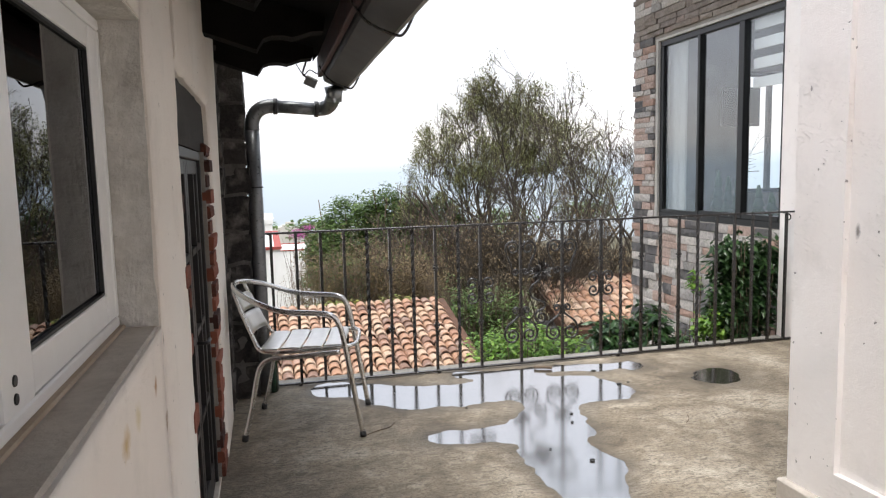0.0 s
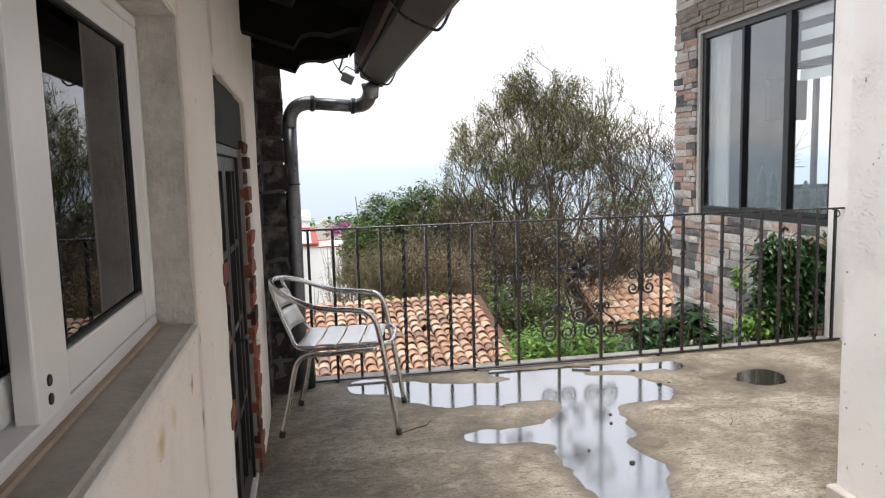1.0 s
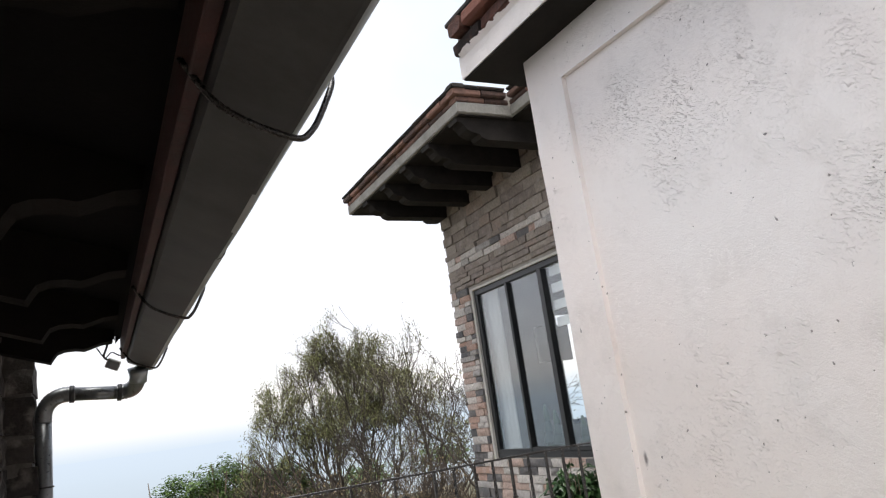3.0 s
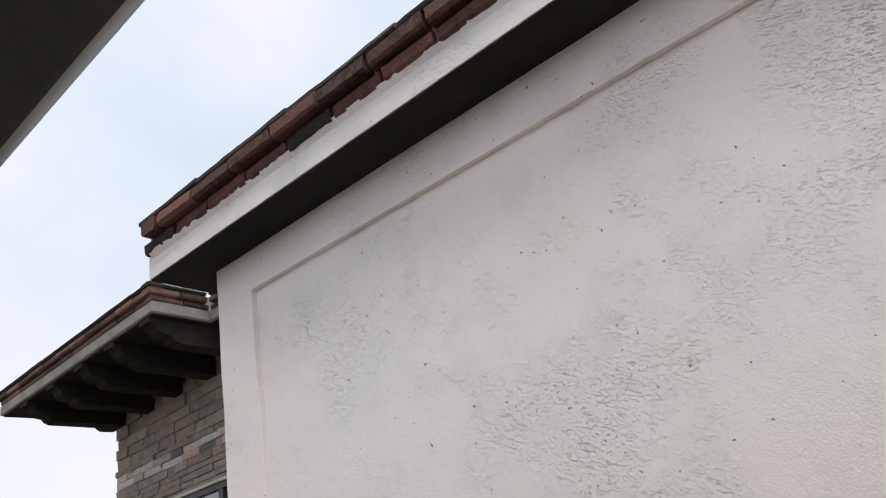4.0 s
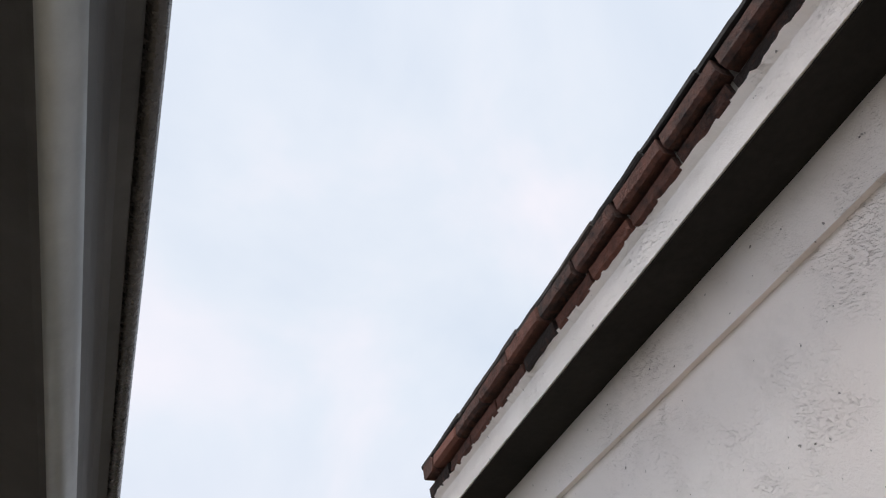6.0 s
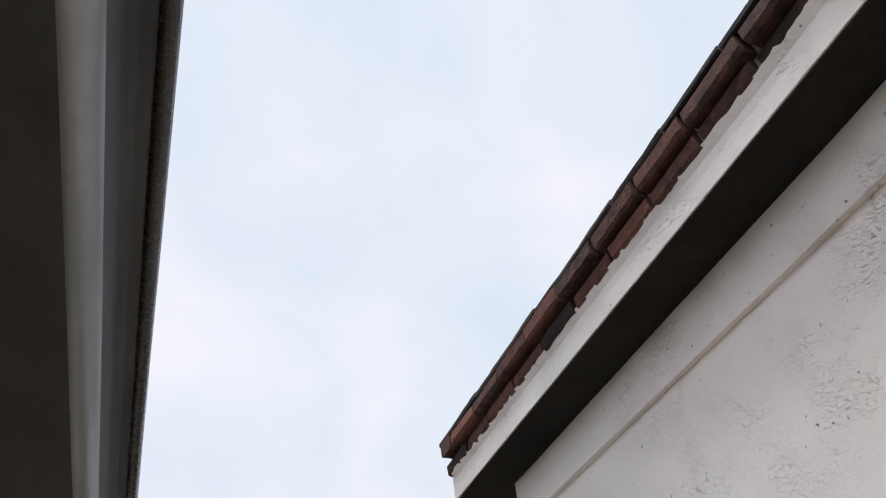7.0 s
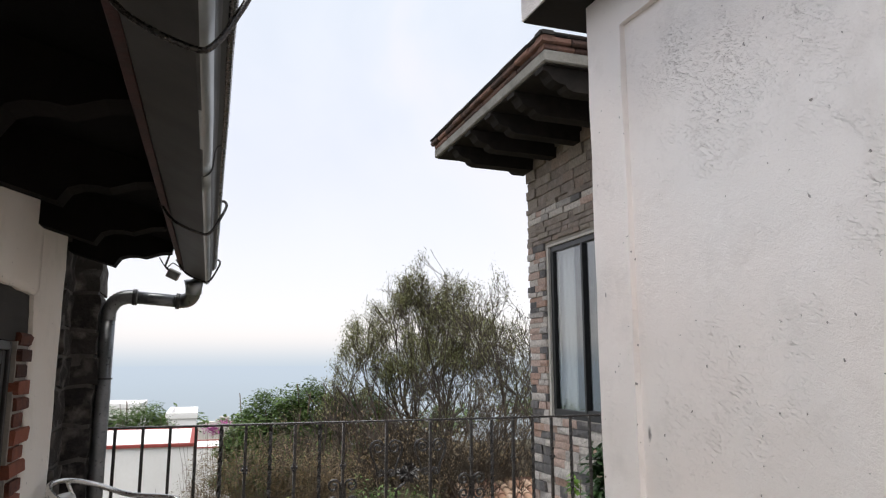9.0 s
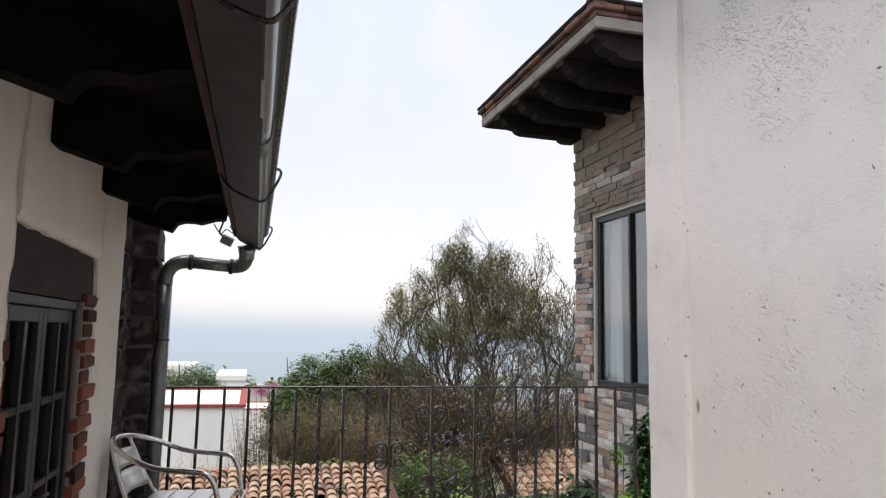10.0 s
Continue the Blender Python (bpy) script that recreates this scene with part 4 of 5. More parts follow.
    bm = boxes((0.20, 4.10, YR - 0.011, YR + 0.011, 0.966, 0.979), bev=0.002)
    part("top_rail", bm, M_IRON, f)
    part("bottom_rail", boxes((0.26, 4.10, YR - 0.012, YR + 0.012, 0.012, 0.024), bev=0.002), M_IRON, f)
    for x in (0.45, 1.35, 2.65, 3.5):
        part("foot", boxes((x - 0.012, x + 0.012, YR - 0.012, YR + 0.012, -0.02, 0.012)), M_IRON, f)
    z0, z1 = 0.0245, 0.9655
    plain = (0.31, 0.46, 0.61, 0.755, 1.93, 2.23, 3.43, 3.58, 3.73, 3.88, 4.02)
    twisted = (0.90, 1.193, 1.497, 2.67, 2.979, 3.278)
    knobbed = (1.045, 1.343, 1.648, 2.52, 2.83, 3.126)
    for x in plain + knobbed:
        bm = bmesh.new()
        tube(bm, [(x, YR, z0), (x, YR, z1)], 0.0122, 4, square=True)
        bar = part("bar", bm, M_IRON, f)
        if x in knobbed:
            for z in (0.705, 0.325):
                kb = bmesh.new()
                collar(kb, x, YR, z)
                part("collar", kb, M_IRON, bar, "turned iron collar")
    for x in twisted:
        bm = bmesh.new()
        tube(bm, [(x, YR, z0 + (z1 - z0) * i / 60) for i in range(61)], 0.0125, 4, square=True, twist=0.42)
        part("bar", bm, M_IRON, f, "twisted square bar")
    y = YR
    # pairs of C scrolls on the two middle collared bars
    for x in (1.648, 2.52):
        for s in (-1, 1):
            c = x + s * 0.055
            bm = bmesh.new()
            pts = list(reversed(spiral(c + s * 0.002, 0.580, 0.043, 1.4, math.pi if s > 0 else 0, -s, y))) + spiral(c + s * 0.002, 0.488, 0.043, 1.4, math.pi if s > 0 else 0, s, y)
            tube(bm, pts, 0.0074, 8)
            part("scroll", bm, M_IRON, f, "C-shaped iron scroll")
    # lyres of S scrolls on the two plain middle bars
    for x in (1.93, 2.23):
        for s in (-1, 1):
            bm = bmesh.new()
            big = spiral(x + s * 0.056, 0.805, 0.050, 1.5, 0 if s > 0 else math.pi, s, y)
            small = spiral(x + s * 0.036, 0.648, 0.026, 1.3, 0 if s > 0 else math.pi, -s, y)
            mid = [(x + s * 0.104, y, 0.775), (x + s * 0.088, y, 0.735), (x + s * 0.068, y, 0.69)]
            tube(bm, smooth_path(list(reversed(big)) + mid + small, 2), 0.0074, 8)
            part("scroll", bm, M_IRON, f, "S-shaped iron scroll")
            bm = bmesh.new()
            big = spiral(x + s * 0.062, 0.212, 0.054, 1.5, 0 if s > 0 else math.pi, -s, y)
            small = spiral(x + s * 0.038, 0.378, 0.026, 1.3, math.pi if s > 0 else 0, -s, y)
            mid = [(x + s * 0.112, y, 0.245), (x + s * 0.09, y, 0.285), (x + s * 0.035, y, 0.325), (x + s * 0.014, y, 0.35)]
            tube(bm, smooth_path(list(reversed(big)) + mid + small, 2), 0.0074, 8)
            part("scroll", bm, M_IRON, f, "S-shaped iron scroll")
    # the rosette and its curling stem
    bm = bmesh.new()
    stem = [(2.075, y, 0.60), (2.055, y, 0.575), (2.015, y, 0.55), (1.995, y, 0.51), (2.01, y, 0.465), (2.06, y, 0.44), (2.10, y, 0.425), (2.10, y, 0.39)] + spiral(2.075, 0.325, 0.05, 1.5, math.pi / 2, 1, y)
    tube(bm, smooth_path(stem, 2), 0.0076, 8)
    part("stem", bm, M_IRON, f, "curling iron stem")
    bm = bmesh.new()
    rnd = random.Random(2)
    for k in range(26):
        a = 2 * math.pi * k / 26 + rnd.uniform(-0.1, 0.1)
        ln = rnd.uniform(0.06, 0.10)
        out = Vector((math.cos(a), rnd.uniform(-0.5, 0.2), math.sin(a) * 0.9 + 0.15)).normalized()
        c = Vector((2.075, y, 0.64))
        mid = c + out * ln * 0.6 + Vector((0, -0.01, 0.008))
        tip = c + out * ln
        w = out.cross(Vector((0, 1, 0))).normalized() * 0.010
        a1, a2, a3, a4, a5 = [bm.verts.new(q) for q in (c, mid + w, tip, mid - w, mid + Vector((0, 0.006, 0)))]
        bm.faces.new((a1, a2, a5)), bm.faces.new((a2, a3, a5)), bm.faces.new((a3, a4, a5)), bm.faces.new((a4, a1, a5))
    box(bm, 2.05, 2.10, y - 0.012, y + 0.012, 0.585, 0.62, bev=0.008)
    part("rosette", bm, M_IRON, f, "spiky wrought leaf rosette")
    # raindrops hanging under the top rail and on the collars
    drop_rnd = random.Random(77)
    for k in range(64):
        x = 0.25 + 3.75 * (k + drop_rnd.uniform(-0.4, 0.4)) / 64
        r = drop_rnd.uniform(0.0028, 0.0050)
        bm = bmesh.new()
        bmesh.ops.create_icosphere(bm, subdivisions=1, radius=r, matrix=Matrix.Translation((x, YR - 0.010, 0.9655 - r * 0.5)))
        part("raindrop", bm, M_DROP, f, "hanging raindrop")
    # end hook at the wall
    bm = bmesh.new()
    tube(bm, smooth_path([(3.98, YR - 0.012, 0.968), (4.03, YR - 0.016, 0.955), (4.04, YR - 0.018, 0.925), (4.015, YR - 0.018, 0.915), (4.005, YR - 0.018, 0.94)], 5), 0.005, 6)
    part("hook", bm, M_IRON, f, "curled end hook")


railing()


# ---- the chair ----
def chair():
    """A cafe armchair of bent tube: local x points forwards, y to its left."""
    M = Matrix.Translation((0.465, 4.02, 0.004)) @ Matrix.Rotation(radians(-11), 4, "Z")
    c = thing("armchair", (0.45, 4.02, 0), "polished aluminium cafe armchair with slatted seat and rubber feet", "chair")

    def put(name, bm, mat, parent, label=""):
        bmesh.ops.transform(bm, matrix=M, verts=bm.verts[:])
        return part(name, bm, mat, parent, label)
    half = [(0.300, 0.245, 0.012), (0.262, 0.252, 0.25), (0.222, 0.258, 0.50), (0.200, 0.262, 0.585), (0.165, 0.264, 0.630), (0.10, 0.266, 0.643), (0.00, 0.268, 0.650), (-0.09, 0.268, 0.662), (-0.17, 0.258, 0.69), (-0.25, 0.225, 0.722), (-0.31, 0.165, 0.747), (-0.345, 0.085, 0.762), (-0.355, 0.0, 0.767)]
    loop = [(x, -y, z) for x, y, z in half] + [(x, y, z) for x, y, z in reversed(half[:-1])]
    bm = bmesh.new()
    tube(bm, smooth_path(loop, 5), 0.0135, 12)
    put("arm_frame", bm, M_ALU, c, "bent tube forming front legs, arms and back")
    for s in (-1, 1):
        bm = bmesh.new()
        tube(bm, smooth_path([(-0.288, s * 0.245, 0.012), (-0.25, s * 0.238, 0.16), (-0.215, s * 0.232, 0.33), (-0.19, s * 0.23, 0.385), (-0.145, s * 0.23, 0.412), (-0.05, s * 0.232, 0.418), (0.1, s * 0.234, 0.43), (0.2, s * 0.235, 0.438)], 5), 0.0125, 12)
        put("back_leg", bm, M_ALU, c)
        bm = bmesh.new()
        tube(bm, smooth_path([(-0.338, s * 0.125, 0.745), (-0.29, s * 0.15, 0.62), (-0.235, s * 0.175, 0.50), (-0.215, s * 0.19, 0.462), (-0.18, s * 0.20, 0.442), (-0.10, s * 0.205, 0.438), (0.10, s * 0.208, 0.45), (0.225, s * 0.205, 0.458), (0.262, s * 0.17, 0.458), (0.275, s * 0.10, 0.456), (0.277, 0, 0.455)], 5), 0.0105, 10)
        put("seat_rail", bm, M_ALU, c)
    for k, x in enumerate((-0.165, -0.055, 0.055, 0.165)):
        bm = bmesh.new()
        z = 0.452 + 0.012 * (x + 0.165) / 0.33
        n = 10
        rows = []
        for i in range(n + 1):
            y = -0.205 + 0.41 * i / n
            sag = -0.010 * (1 - (2 * i / n - 1) ** 2)
            rows.append([bm.verts.new((x + dx, y, z + sag + dz)) for dx, dz in ((-0.049, -0.004), (-0.049, 0.003), (-0.03, 0.006), (0.03, 0.006), (0.049, 0.003), (0.049, -0.004))])
        for a, b in zip(rows, rows[1:]):
            for q in range(6):
                bm.faces.new((a[q], b[q], b[(q + 1) % 6], a[(q + 1) % 6]))
        bm.faces.new(rows[0]), bm.faces.new(list(reversed(rows[-1])))
        bmesh.ops.recalc_face_normals(bm, faces=bm.faces[:])
        put("seat_slat", bm, M_SLAT, c, "wide brushed aluminium slat")
    for z, h in ((0.66, 0.085), (0.555, 0.10)):
        bm = bmesh.new()
        n, rows = 10, []
        for i in range(n + 1):
            u = 2 * i / n - 1
            lean = 0.0
            ring = []
            for dz, dx in ((-h / 2, 0.004), (-h / 4, 0.0065), (0, 0.005), (h / 4, 0.0065), (h / 2, 0.004), (h / 2, -0.003), (-h / 2, -0.003)):
                zz = z + dz
                xb = -0.338 + (0.745 - zz) * 0.42
                w = 0.128 + (0.745 - zz) * 0.17
                ring.append(bm.verts.new((xb + dx - 0.035 * (1 - u * u) + 0.004, u * w, zz)))
            rows.append(ring)
        for a, b in zip(rows, rows[1:]):
            for q in range(7):
                bm.faces.new((a[q], b[q], b[(q + 1) % 7], a[(q + 1) % 7])).smooth = True
        bm.faces.new(rows[0]), bm.faces.new(list(reversed(rows[-1])))
        bmesh.ops.recalc_face_normals(bm, faces=bm.faces[:])
        put("back_slat", bm, M_SLAT, c, "ribbed aluminium back slat")
    for x, y in ((0.302, 0.245), (0.302, -0.245), (-0.29, 0.245), (-0.29, -0.245)):
        bm = bmesh.new()
        tube(bm, [(x, y, 0.0), (x - 0.004 * (1 if x > 0 else -1), y, 0.03)], 0.0155, 12)
        put("foot", bm, M_RUBBER, c, "grey rubber foot")


chair()


# ---- small litter on the floor ----
def litter():
    rnd = random.Random(4)

    def twig(pts, r):
        bm = bmesh.new()
        tube(bm, smooth_path(pts, 4), [r] * (4 * (len(pts) - 1) + 1), 5)
        solid("twig", bm, M_TWIG, "thin dry twig on the wet floor", "twig", "fallen twigs")
    twig([(0.735, 3.735, 0.006), (0.80, 3.77, 0.008), (0.86, 3.80, 0.007), (0.90, 3.86, 0.008)], 0.0028)
    twig([(2.35, 3.40, 0.006), (2.39, 3.44, 0.007), (2.42, 3.50, 0.006)], 0.0022)
    twig([(1.98, 4.60, 0.010), (2.04, 4.575, 0.012), (2.09, 4.55, 0.010)], 0.011)
    for x, y, s in ((2.33, 4.42, 0.018), (1.33, 3.98, 0.009), (1.85, 3.72, 0.010), (1.80, 3.60, 0.010), (2.35, 4.12, 0.016), (2.42, 4.13, 0.010), (1.68, 3.12, 0.014), (0.84, 3.2, 0.007), (1.0, 4.06, 0.008), (1.55, 3.3, 0.008)):
        bm = bmesh.new()
        bmesh.ops.create_icosphere(bm, subdivisions=1, radius=s)
        for v in bm.verts:
            v.co = Vector((v.co.x * rnd.uniform(0.7, 1.4) + x, v.co.y * rnd.uniform(0.6, 1.2) + y, max(v.co.z * 0.45, -0.002) + 0.001))
        solid("dead_leaf", bm, M_BAND, "small dark crumpled leaf on the wet floor", "leaf", "fallen leaves")
    b = thing("bottle", (0.225, 4.70, 0.0), "dark green glass bottle behind the chair", "bottle")
    bm = bmesh.new()
    tube(bm, [(0.275, 4.64, 0.0), (0.275, 4.64, 0.006), (0.275, 4.64, 0.20), (0.275, 4.64, 0.235), (0.275, 4.64, 0.26), (0.275, 4.64, 0.32)], [0.036, 0.04, 0.04, 0.034, 0.016, 0.014], 16)
    part("body", bm, mottled("dark_green_glass", (0.006, 0.022, 0.012), (0.012, 0.04, 0.022), 0.15, bumps=0.0), b)
    bm = bmesh.new()
    tube(bm, [(0.275, 4.64, 0.315), (0.275, 4.64, 0.33)], 0.016, 12)
    part("cap", bm, M_BAND, b)


litter()


# ---- the stone house beyond the railing ----
HX, HY0, HY1 = 4.265, 5.02, 7.34
SY0, SY1, SZ0, SZ1 = 5.06, 6.915, 0.80, 2.605


def stone_house():
    h = thing("stone_house", (5.2, 6.2, -2.5), "house clad in split stone with black window and brick eaves", "house")
    x1 = 7.6
    wall = part("wall", boxes((HX, HX + 0.22, HY0, SY0, -2.5, 3.9), (HX, HX + 0.22, SY1, HY1, -2.5, 3.9), (HX, HX + 0.22, SY0, SY1, -2.5, SZ0), (HX, HX + 0.22, SY0, SY1, SZ1, 3.9),), M_MORTAR, h, "mortar-backed masonry wall")
    for r in ((HX + 0.221, x1, HY0, HY0 + 0.2, -2.5, 3.9), (HX + 0.221, x1, HY1 - 0.2, HY1, -2.5, 1.0), (HX + 0.221, x1, HY1 - 0.2, HY1, 2.35, 3.9), (HX + 0.221, 5.5, HY1 - 0.2, HY1, 1.001, 2.349), (x1 - 0.2, x1, HY0 + 0.201, HY1 - 0.201, -2.5, 3.9)):
        part("side_wall", boxes(r), M_CONC, h)
    part("room_lining", boxes((HX + 0.22, x1 - 0.21, HY0 + 0.21, HY1 - 0.21, 0.4, 0.46), (x1 - 0.26, x1 - 0.21, HY0 + 0.21, HY1 - 0.21, 0.46, 3.0), (HX + 0.22, x1 - 0.21, HY0 + 0.21, HY1 - 0.21, 3.0, 3.05)), M_PALE_ROOM, h, "pale room inside")
    part("window_trim", boxes((HX - 0.004, HX + 0.14, SY1 - 0.03, SY1 + 0.012, SZ0 - 0.01, SZ1 + 0.012), (HX - 0.004, HX + 0.14, SY0 - 0.01, SY1 - 0.03, SZ1 - 0.012, SZ1 + 0.012)), M_CREAM, h, "pale plaster reveal")
    rnd = random.Random(11)
    z = 3.74
    rows = []
    while z > -1.2:
        hgt = rnd.uniform(0.085, 0.125) if z > 3.1 else rnd.uniform(0.05, 0.085) if z > 0.8 else rnd.uniform(0.065, 0.11)
        rows.append((z - hgt, z))
        z -= hgt
    count = 0
    rest = bmesh.new()
    for z0, z1 in rows:
        y = HY1 + rnd.uniform(-0.01, 0.012)
        while y > HY0:
            ln = rnd.uniform(0.22, 0.48) if z0 > 3.1 else rnd.uniform(0.12, 0.36)
            a, b = max(y - ln, HY0), y
            y -= ln
            if z1 > SZ0 + 0.01 and z0 < SZ1 - 0.01:
                if a < SY1 + 0.012:
                    a = SY1 + 0.012
                if b - a < 0.03:
                    continue
            pr = rnd.uniform(0.008, 0.036)
            gap = 0.003
            target = bmesh.new() if (count < 300 and z0 > -0.55 and b > 5.2) else rest
            vs = []
            for X in (HX + 0.001, HX - pr):
                for (yy, zz) in ((a + gap, z0 + gap), (b - gap, z0 + gap), (b - gap, z1 - gap), (a + gap, z1 - gap)):
                    vs.append(target.verts.new((X + (rnd.uniform(-0.007, 0.007) if X < HX else 0), yy + rnd.uniform(-0.003, 0.003), zz + rnd.uniform(-0.003, 0.003))))
            cx = target.verts.new((HX - pr - rnd.uniform(0.0, 0.012), (a + b) / 2 + rnd.uniform(-0.2, 0.2) * (b - a), (z0 + z1) / 2))
            for q in range(4):
                target.faces.new((vs[q], vs[(q + 1) % 4], vs[4 + (q + 1) % 4], vs[4 + q]))
                target.faces.new((vs[4 + q], vs[4 + (q + 1) % 4], cx))
            bmesh.ops.recalc_face_normals(target, faces=target.faces[-8:])
            if target is not rest:
                part("stone", target, M_LEDGE_UP if (z0 > 3.03 or 2.62 < z0 < 2.86) else M_LEDGE, wall)
                count += 1
    st = part("stone_cladding", rest, M_LEDGE, wall)
    st["kind"] = "stuff"
    # the room, blinds and a pale sheet behind the glass
    part("rear_window", boxes((5.5, 7.5, HY1 - 0.12, HY1 - 0.07, 1.001, 1.05), (5.5, 7.5, HY1 - 0.12, HY1 - 0.07, 2.3, 2.349), (5.5, 5.56, HY1 - 0.12, HY1 - 0.07, 1.051, 2.299), (5.86, 5.91, HY1 - 0.12, HY1 - 0.07, 1.051, 2.299), (6.5, 6.55, HY1 - 0.12, HY1 - 0.07, 1.051, 2.299)), M_BLACKFRAME, h, "black frame of the window across the room")
    scr = part("screen", boxes((4.66, 5.08, 6.36, 6.41, 1.70, 2.08), bev=0.008), M_STEELDOOR, h, "grey flat screen hung from the ceiling")
    part("screen_rod", boxes((4.90, 4.93, 6.385, 6.41, 2.08, 3.0)), M_WINFRAME, scr)
    part("inner_sill", boxes((HX + 0.10, HX + 0.5, HY0 + 0.22, HY1 - 0.22, 0.73, 0.77), bev=0.006), M_WINFRAME, h, "white inner window ledge")
    for py, ph in ((6.00, 0.50), (6.15, 0.42), (6.31, 0.48), (5.72, 0.34), (5.55, 0.28)):
        bm = bmesh.new()
        tube(bm, [(HX + 0.32, py, 0.771), (HX + 0.32, py, 0.82)], 0.012, 6)
        for k in range(4):
            z = 0.80 + ph * 0.22 * k
            tube(bm, [(HX + 0.32, py, z), (HX + 0.32, py + 0.01, z + ph * 0.34)], [0.10 - 0.02 * k, 0.012], 9)
        part("pine_ornament", bm, M_LEAF_DARK, h, "small dark green pine ornament")
    # sheet added where the pane mirrors the edge of the stone wall
    bm = bmesh.new()
    pts = [(HX + 0.16 + 0.012 * math.sin(k * 1.3), 6.62 + (SY1 - 6.62) * k / 90) for k in range(91)]
    A = [[bm.verts.new((x, y, z)) for x, y in pts] for z in (SZ0 - 0.05, SZ1)]
    for k in range(90):
        bm.faces.new((A[0][k + 1], A[0][k], A[1][k], A[1][k + 1]))
    part("pale_edge_sheet", bm, M_PALE_ROOM, h, "pale pleated sheet standing in for the stone wall's reflection")
    for k in range(4):
        part("blind_slat", boxes((HX + 0.105, HX + 0.13, SY0 + 0.05, 5.56, 2.45 - 0.16 * k, 2.535 - 0.16 * k)), M_WINFRAME, h, "white blind slat")
    # window
    win = part("window", boxes((HX + 0.02, HX + 0.09, SY0, SY1 - 0.032, SZ0, SZ0 + 0.06), (HX + 0.02, HX + 0.09, SY0, SY1 - 0.032, SZ1 - 0.07, SZ1 - 0.014), (HX + 0.02, HX + 0.09, SY1 - 0.09, SY1 - 0.032, SZ0 + 0.061, SZ1 - 0.071), (HX + 0.02, HX + 0.09, SY0, SY0 + 0.05, SZ0 + 0.061, SZ1 - 0.071), bev=0.004), M_BLACKFRAME, h, "black aluminium window frame")
    for y, w in ((6.21, 0.035), (5.60, 0.07)):
        part("mullion", boxes((HX + 0.012, HX + 0.085, y - w / 2, y + w / 2, SZ0 + 0.061, SZ1 - 0.071), bev=0.003), M_BLACKFRAME, win)
    part("sash_rail", boxes((HX + 0.016, HX + 0.08, SY0 + 0.051, 6.19, SZ0 + 0.061, SZ0 + 0.10), (HX + 0.016, HX + 0.08, 6.228, SY1 - 0.091, SZ0 + 0.061, SZ0 + 0.085)), M_BLACKFRAME, win)
    for a, b in ((6.225, SY1 - 0.085), (5.63, 6.195), (SY0 + 0.045, 5.57)):
        p = part("pane", boxes((HX + 0.045, HX + 0.051, a, b, SZ0 + 0.06, SZ1 - 0.07)), M_PANE_S, win, "pale reflecting pane")
        p.visible_shadow = False
    # eaves
    ex, ey0, ey1 = 3.245, 4.885, 7.74
    eav = part("eaves_slab", boxes((ex, x1 + 0.6, ey0, ey1, 3.745, 3.845), (3.77, x1 + 0.6, 3.2, ey0, 3.745, 3.845), bev=0.01), M_CONC, h, "cracked grey concrete eaves slab")
    part("eaves_fill", boxes((ex + 0.06, x1 + 0.5, ey0 + 0.06, ey1 - 0.06, 3.845, 3.995), (3.83, x1 + 0.5, 3.25, ey0 + 0.06, 3.845, 3.99)), M_MORTAR, h, "mortar bed")
    for dx, z0, z1, mt in ((0.0, 3.848, 3.895, M_BRICK_GREY), (-0.035, 3.898, 3.95, M_BRICK_GREY), (-0.05, 3.953, 3.985, M_DARKTILE)):
        for (lo, hi, fixed, ax) in ((ey0 + dx, ey1 - dx, ex + dx, "y"), (ex + dx, 3.77 + dx, ey0 + dx, "x"), (3.3, ey0 + dx, 3.77 + dx, "y")):
            t = lo
            while t < hi - 0.02:
                e = min(t + 0.27 + rnd.uniform(-0.015, 0.015), hi)
                bm = bmesh.new()
                j = rnd.uniform(-0.006, 0.006)
                if ax == "y":
                    brick_box(bm, fixed + j, fixed + 0.12 + j, t, e - 0.008, z0, z1, 0.012, rnd, 0.002)
                else:
                    brick_box(bm, t, e - 0.008, fixed + j, fixed + 0.12 + j, z0, z1, 0.012, rnd, 0.002)
                part("brick", bm, mt, eav)
                t = e
    # thin dark sheet added below the slab to paint its underside in shade
    part("soffit", boxes((ex + 0.03, HX - 0.002, ey0 + 0.03, ey1 - 0.03, 3.732, 3.7445), (HX, x1, HY1 + 0.002, ey1 - 0.03, 3.732, 3.7445), (3.80, 4.3, 3.3, ey0 + 0.03, 3.732, 3.7445)), M_CORBEL, h, "dark soffit sheet added for the shade under the slab")
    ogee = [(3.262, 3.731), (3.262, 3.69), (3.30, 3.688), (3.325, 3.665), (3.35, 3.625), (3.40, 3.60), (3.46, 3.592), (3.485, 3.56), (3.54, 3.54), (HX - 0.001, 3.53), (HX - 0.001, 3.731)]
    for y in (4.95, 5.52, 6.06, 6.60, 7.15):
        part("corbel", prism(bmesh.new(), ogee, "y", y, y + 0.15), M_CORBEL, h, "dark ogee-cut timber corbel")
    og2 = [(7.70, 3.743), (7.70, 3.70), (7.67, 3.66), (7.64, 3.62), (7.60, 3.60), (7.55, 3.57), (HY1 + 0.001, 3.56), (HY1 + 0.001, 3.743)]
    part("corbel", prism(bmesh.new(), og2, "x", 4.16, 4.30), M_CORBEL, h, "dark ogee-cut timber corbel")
    # the planting ledge along its foot
    solid("planter_ledge", boxes((3.98, HX - 0.04, 6.9, 7.62, -2.2, -0.7), (4.08, HX - 0.04, 4.9, 6.9, -2.2, -0.62), bev=0.012), M_CONC, "pale stone planter ledge at the house's foot", "ledge", kind="structure")


stone_house()


